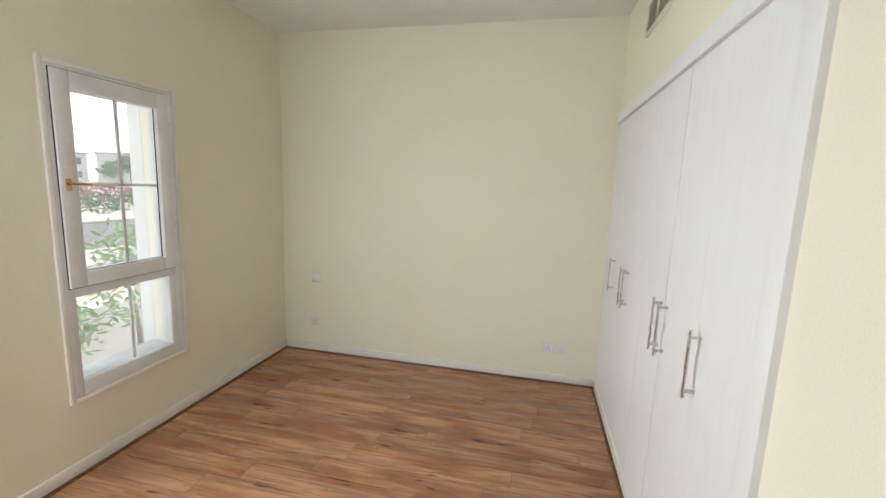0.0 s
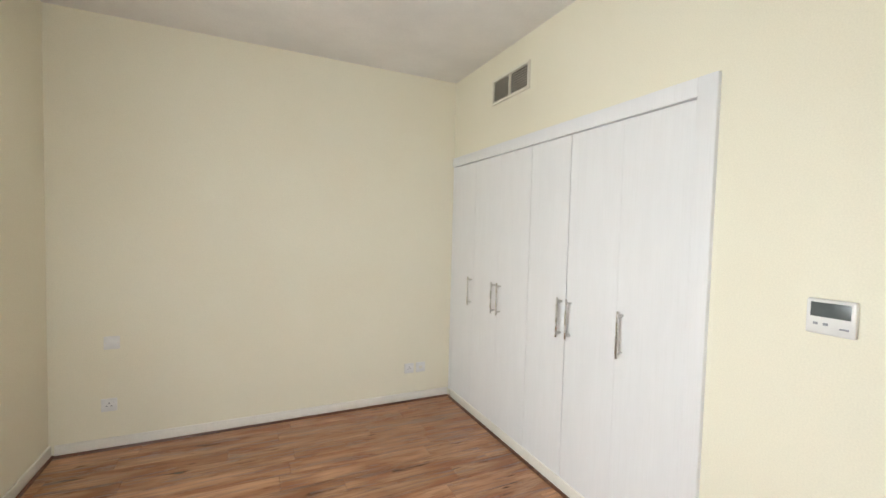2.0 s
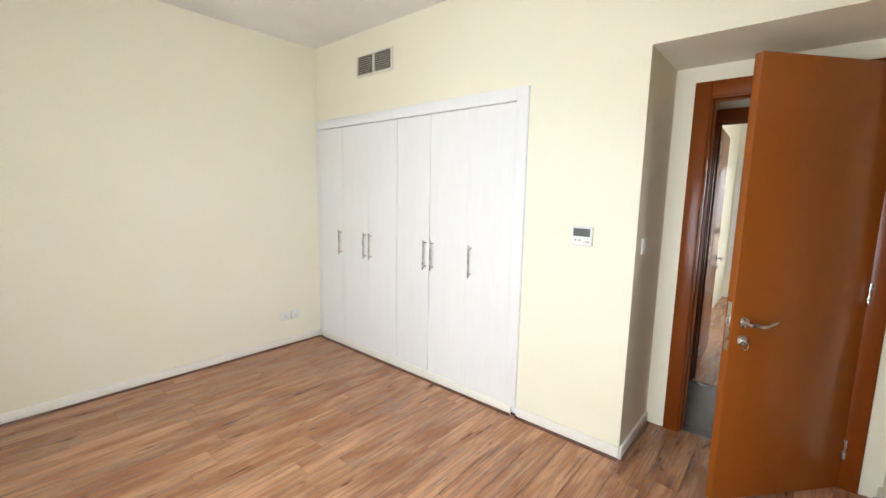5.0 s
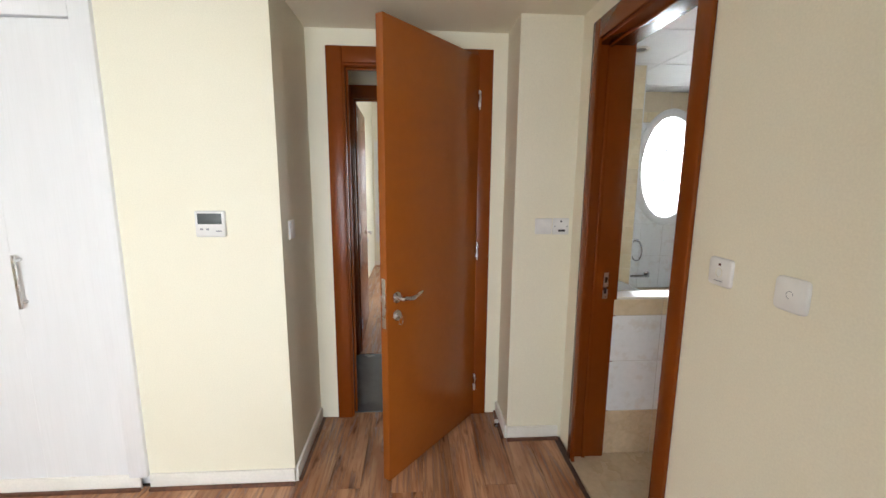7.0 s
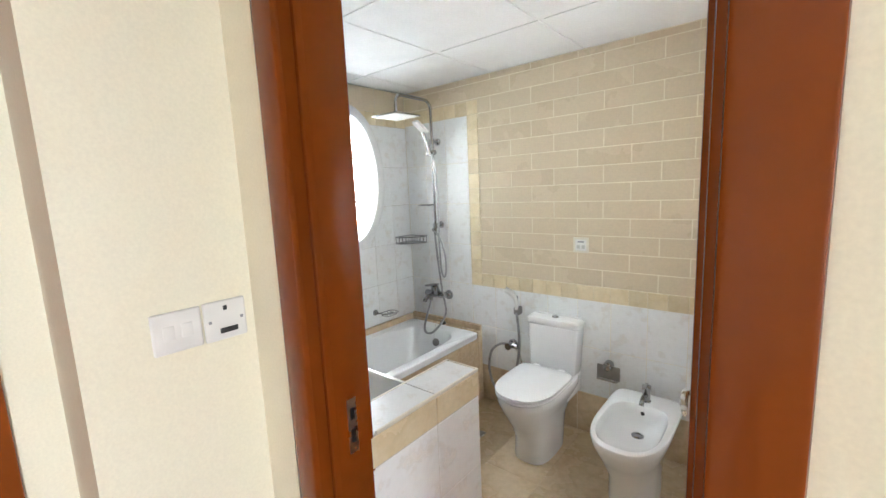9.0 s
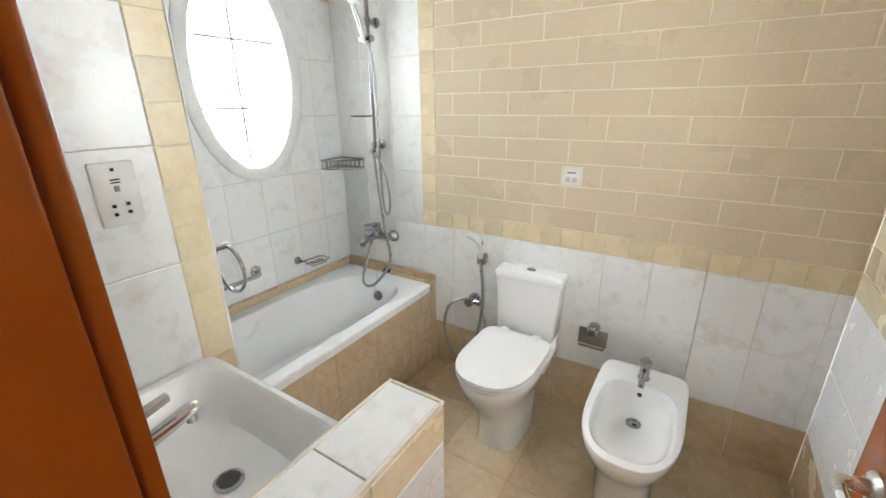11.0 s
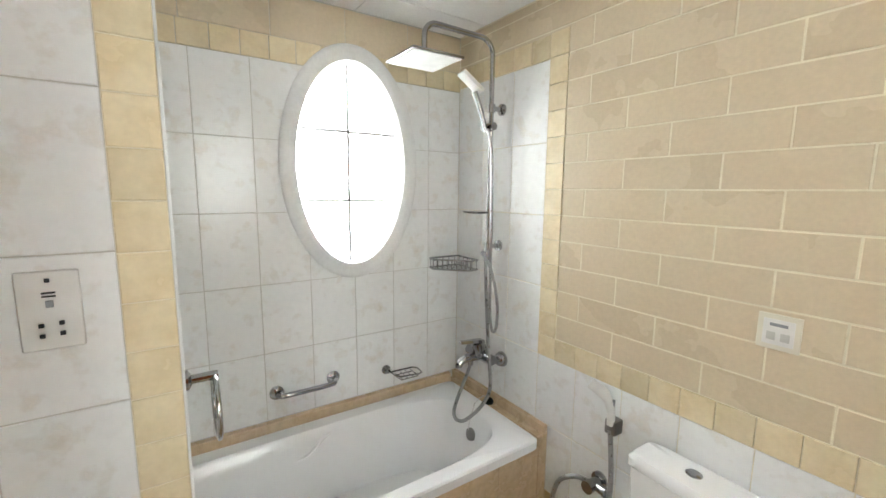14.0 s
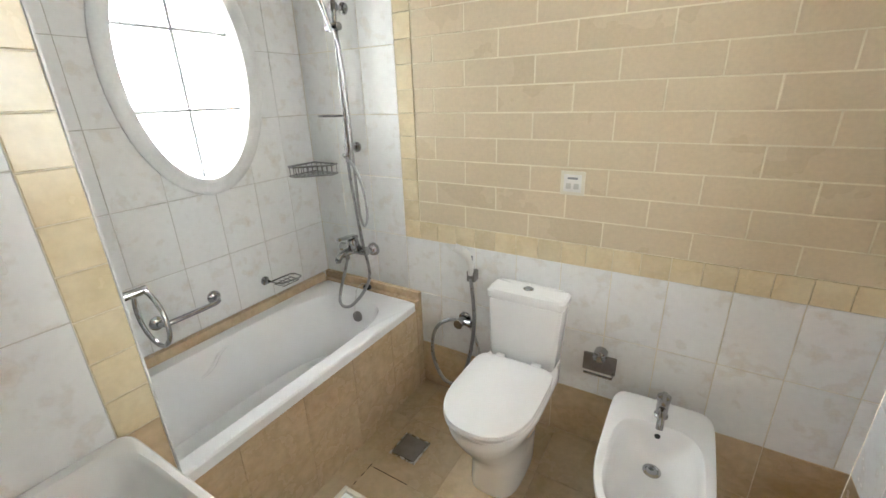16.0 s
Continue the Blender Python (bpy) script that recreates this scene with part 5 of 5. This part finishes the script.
# ---- pieces: planks and tiles ----
W = 0.148
rng = random.Random(11)
j = 0
y = NORTH - W / 2
while y > SOUTH - 0.02:
    x = WEST - rng.uniform(0.05, 0.9)
    while x < 1.56:
        x0, x1 = max(x, WEST - 0.01), min(x + 0.92, 1.585 if y < 0 else 1.01)
        if x1 - x0 > 0.03:
            piece("plank", floor, PLANK, "+z", ((x0 + x1) / 2, y, 0.0), x1 - x0 - 0.0012, W - 0.0012, 0.008, 0.0008)
        x += 0.92
        if y > 0 and x > 1.0:
            break
    y -= W
for i in range(4):
    for k in range(10):
        piece("plank", far_floor, PLANK, "+z", (2.93 + i * 0.92, 0.09 - k * W, 0.0), 0.9188, W - 0.0012, 0.008, 0.0008)

G = 0.0022


def rows_of(parent, mat, way, plane, us, vs, name="tile", skip=None, g=G, edge=0.0015):
    """Tiles between the given lines; us runs along x or y, vs along z."""
    for u0, u1 in zip(us, us[1:]):
        for v0, v1 in zip(vs, vs[1:]):
            if skip and skip(u0, u1, v0, v1):
                continue
            lo, hi = min(u0, u1), max(u0, u1)
            at = ((lo + hi) / 2, plane, (v0 + v1) / 2) if way[1] == "y" else (plane, (lo + hi) / 2, (v0 + v1) / 2)
            piece(name, parent, mat, way, at, hi - lo - g, v1 - v0 - g, 0.006, edge)


def steps(a, b, size):
    out = [a]
    while out[-1] + size < b - 0.01:
        out.append(out[-1] + size)
    return out + [b]


# tap and toilet wall
dado_x = [BATH_W] + [1.842 - 0.1845 * k for k in range(9, -1, -1) if 1.842 - 0.1845 * k > BATH_W + 0.03]
rows_of(wall_s, STONE_TILE, "+y", BATH_S, dado_x[:1] + dado_x[2::2] if len(dado_x) % 2 else dado_x[::2], [0, 0.245])
rows_of(wall_s, WHITE_TILE, "+y", BATH_S, dado_x, [0.245, 0.525, 0.800])
rows_of(wall_s, BEIGE_TILE, "+y", BATH_S + 0.003, [BATH_W] + [1.756 - 0.0927 * k for k in range(17, -1, -1)] + [1.842], [0.800, 0.885])
rows_of(wall_s, BEIGE_TILE, "+y", BATH_S + 0.003, [1.757, 1.842], [0.885 + 0.0938 * k for k in range(12)] + [2.003])
rows_of(wall_s, WHITE_TILE, "+y", BATH_S, [1.842, 2.03, 2.215, BATH_E], [0.525, 0.80, 1.075, 1.35, 1.62, 1.915])
rows_of(wall_s, BEIGE_TILE, "+y", BATH_S + 0.002, steps(1.842, BATH_E, 0.0945), [1.915, 2.0])
part("grout_bed", boxes((BATH_W, 1.757, BATH_S - T, BATH_S - 0.0012, 0.888, BATH_TOP), (1.757, BATH_E, BATH_S - T, BATH_S - 0.0012, 2.003, BATH_TOP)), PALE_GROUT, wall_s, "", False)
zs = [0.885 + 0.0938 * k for k in range(14)] + [BATH_TOP]
for r, (v0, v1) in enumerate(zip(zs, zs[1:])):
    base = 0.968 - 0.277 * 4 + (0.139 if r % 2 else 0.0)
    us = [BATH_W] + [u for u in (base + 0.277 * k for k in range(12)) if BATH_W + 0.02 < u < 1.74] + [1.757 if v1 < 2.01 else BATH_E]
    if v1 - v0 > 0.012:
        rows_of(wall_s, TAN_BRICK, "+y", BATH_S, us, [v0, v1], "brick", g=0.004)

# window wall
def clipped(u0, u1, v0, v1, mat, plane, west=False, name="tile", g=G):
    """A tile cut round the oval opening."""
    wall, way, cy, back = (wall_w, "+x", OC_W, -T) if west else (wall_e, "-x", OC_Y, T)
    a, b = OA + 0.03, OB + 0.03
    lo, hi = min(u0, u1) + g / 2, max(u0, u1) - g / 2
    v0, v1 = v0 + g / 2, v1 - g / 2
    pts = []
    n = 14
    for p, q in (((lo, v0), (hi, v0)), ((hi, v0), (hi, v1)), ((hi, v1), (lo, v1)), ((lo, v1), (lo, v0))):
        for i in range(n):
            pts.append((p[0] + (q[0] - p[0]) * i / n, p[1] + (q[1] - p[1]) * i / n))
    inside = [((y - cy) / a) ** 2 + ((z - OC_Z) / b) ** 2 < 1 for y, z in pts]
    if all(inside):
        return
    if not any(inside):
        rows_of(wall, mat, way, plane, [u0, u1], [v0 - g / 2, v1 + g / 2], name, g=g)
        return
    out = []
    for (y, z), ins in zip(pts, inside):
        if ins:
            k = 1 / math.sqrt(((y - cy) / a) ** 2 + ((z - OC_Z) / b) ** 2)
            y, z = cy + (y - cy) * k, OC_Z + (z - OC_Z) * k
            y, z = min(max(y, lo), hi), min(max(z, v0), v1)
        out.append((y, z))
    bm = bmesh.new()
    loft(bm, [[(plane + back, *p) for p in out], [(plane, *p) for p in out]], False, True)
    bmesh.ops.remove_doubles(bm, verts=bm.verts, dist=0.0002)
    part(name, bm, mat, wall, "", False)


ys = [BATH_S, -3.026, -2.843, -2.660, -2.471, -2.282, -2.095, -1.91, -1.73, BATH_N]
for u0, u1 in zip(ys, ys[1:]):
    for v0, v1 in zip([0.522, 0.800, 1.075, 1.350, 1.620], [0.800, 1.075, 1.350, 1.620, 1.900]):
        clipped(u0, u1, v0, v1, WHITE_TILE, BATH_E)
bu = steps(BATH_S, BATH_N, 0.0945)
for u0, u1 in zip(bu, bu[1:]):
    clipped(u0, u1, 1.900, 1.985, BEIGE_TILE, BATH_E - 0.002)
bu = steps(BATH_S, BATH_N, 0.281)
for u0, u1 in zip(bu, bu[1:]):
    clipped(u0, u1, 1.985, BATH_TOP, TAN_BRICK, BATH_E)

# west wall: stone base, white dado, border and bricks like the tap wall
wy = steps(BATH_S, BATH_N, 0.1845)
rows_of(wall_w, STONE_TILE, "+x", BATH_W, wy[::2] + ([BATH_N] if len(wy) % 2 == 0 else []), [0, 0.245])
rows_of(wall_w, WHITE_TILE, "+x", BATH_W, wy, [0.245, 0.525, 0.800])
rows_of(wall_w, BEIGE_TILE, "+x", BATH_W + 0.003, steps(BATH_S, BATH_N, 0.0945), [0.800, 0.885])
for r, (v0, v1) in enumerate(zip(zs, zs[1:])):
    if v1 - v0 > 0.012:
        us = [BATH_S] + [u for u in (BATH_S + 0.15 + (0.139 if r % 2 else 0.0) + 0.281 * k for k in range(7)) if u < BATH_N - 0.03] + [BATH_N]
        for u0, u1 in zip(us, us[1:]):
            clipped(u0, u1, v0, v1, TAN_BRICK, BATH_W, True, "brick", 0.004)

# stub wall beside the basin, with its border column and its end
rows_of(stub, WHITE_TILE, "-x", 1.678, [-1.924, -1.740, BATH_N], [0.48, 0.76, 1.042, 1.324, 1.607, 1.888, BATH_TOP])
rows_of(stub, BEIGE_TILE, "-x", 1.676, [-2.008, -1.924], [0.757 + 0.0938 * k for k in range(15)] + [BATH_TOP])
part("grout_bed", boxes((1.6782, 1.6815, -2.0075, -1.924, 0.5, BATH_TOP)), PALE_GROUT, stub, "", False)
rows_of(stub, STONE_TILE, "-x", 1.677, [-2.008, -1.924], [0.0, 0.25, 0.505, 0.757])
rows_of(stub, STONE_TILE, "-x", 1.677, [-1.924, BATH_N], [0.0, 0.25, 0.478])
rows_of(stub, WHITE_TILE, "-y", -2.012, [1.682, 1.762], [0.53, 0.80, 1.075, 1.35, 1.62, 1.9, BATH_TOP])
BATH_SET.append(structure("corner_bead", boxes((1.6755, 1.6815, -2.013, -2.0085, 0.49, BATH_TOP), r=0.001), PVC, "thin white tile corner bead", "trim"))

# half wall: cap, border, white field, stone base
rows_of(hw, WHITE_TILE, "-x", 0.976, [-2.024, -1.81, BATH_N], [0.245, 0.52, 0.762])
rows_of(hw, BEIGE_TILE, "-x", 0.975, [-2.024, -1.81, BATH_N], [0.764, 0.848])
rows_of(hw, STONE_TILE, "-x", 0.975, [-2.024, -1.81, BATH_N], [0.0, 0.245])
rows_of(hw, BEIGE_TILE, "-y", -2.026, [0.978, 1.110], [0.764, 0.848])
rows_of(hw, WHITE_TILE, "-y", -2.026, [0.978, 1.110], [0.245, 0.52, 0.762])
rows_of(hw, STONE_TILE, "-y", -2.027, [0.978, 1.110], [0.0, 0.245])
for v0, v1 in ((-2.026, -1.81), (-1.81, BATH_N)):
    piece("tile", hw, WHITE_TILE, "+z", (1.044, (v0 + v1) / 2 + (0.0035 if v0 < -2 else 0), 0.857), 0.121, abs(v1 - v0) - G - (0.008 if v0 < -2 else 0))

for a in ((0.976, 0.983, -2.026, -1.58), (1.105, 1.112, -2.026, -1.58), (0.9831, 1.1049, -2.026, -2.019)):
    part("edge_trim", boxes((*a, 0.8485, 0.8585), r=0.002), IVORY, hw, "cream tile edging")

# bath front and floor
rows_of(panel, STONE_TILE, "-x", 1.774, steps(BATH_S, -1.70, 0.25), [0.0, 0.245, FX_Z - 0.040], g=0.0008, edge=0.0005)
for i in range(8):
    for k in range(7):
        x0, y0 = -0.125 + 0.30 * i, -3.232 + 0.30 * k
        x1, y1 = min(x0 + 0.30, 1.782), min(y0 + 0.30, BATH_N + (0.17 if 0.27 < x0 + 0.15 < 0.96 else 0))
        x0, y0 = max(x0, BATH_W), max(y0, BATH_S)
        if x1 - x0 > 0.03 and y1 - y0 > 0.03:
            piece("tile", bath_floor, FLOOR_TILE, "+z", ((x0 + x1) / 2, (y0 + y1) / 2, 0.0), x1 - x0 - 0.001, y1 - y0 - 0.001, 0.006, 0.0006)
# grout that has fallen out beside the drain
for a in ((1.492, 1.658, -2.6335, -2.6305), (1.6735, 1.6765, -2.640, -2.612), (1.6735, 1.6765, -2.596, -2.575), (1.6735, 1.6765, -2.548, -2.530)):
    part("open_joint", boxes((*a, 0.0002, 0.0009)), SUBFLOOR, bath_floor, "", False)

# the whole bathroom is shifted to fit the camera's view through its doorway
for o in BATH_SET:
    o.location.x += 0.145
    o.location.y += 0.035
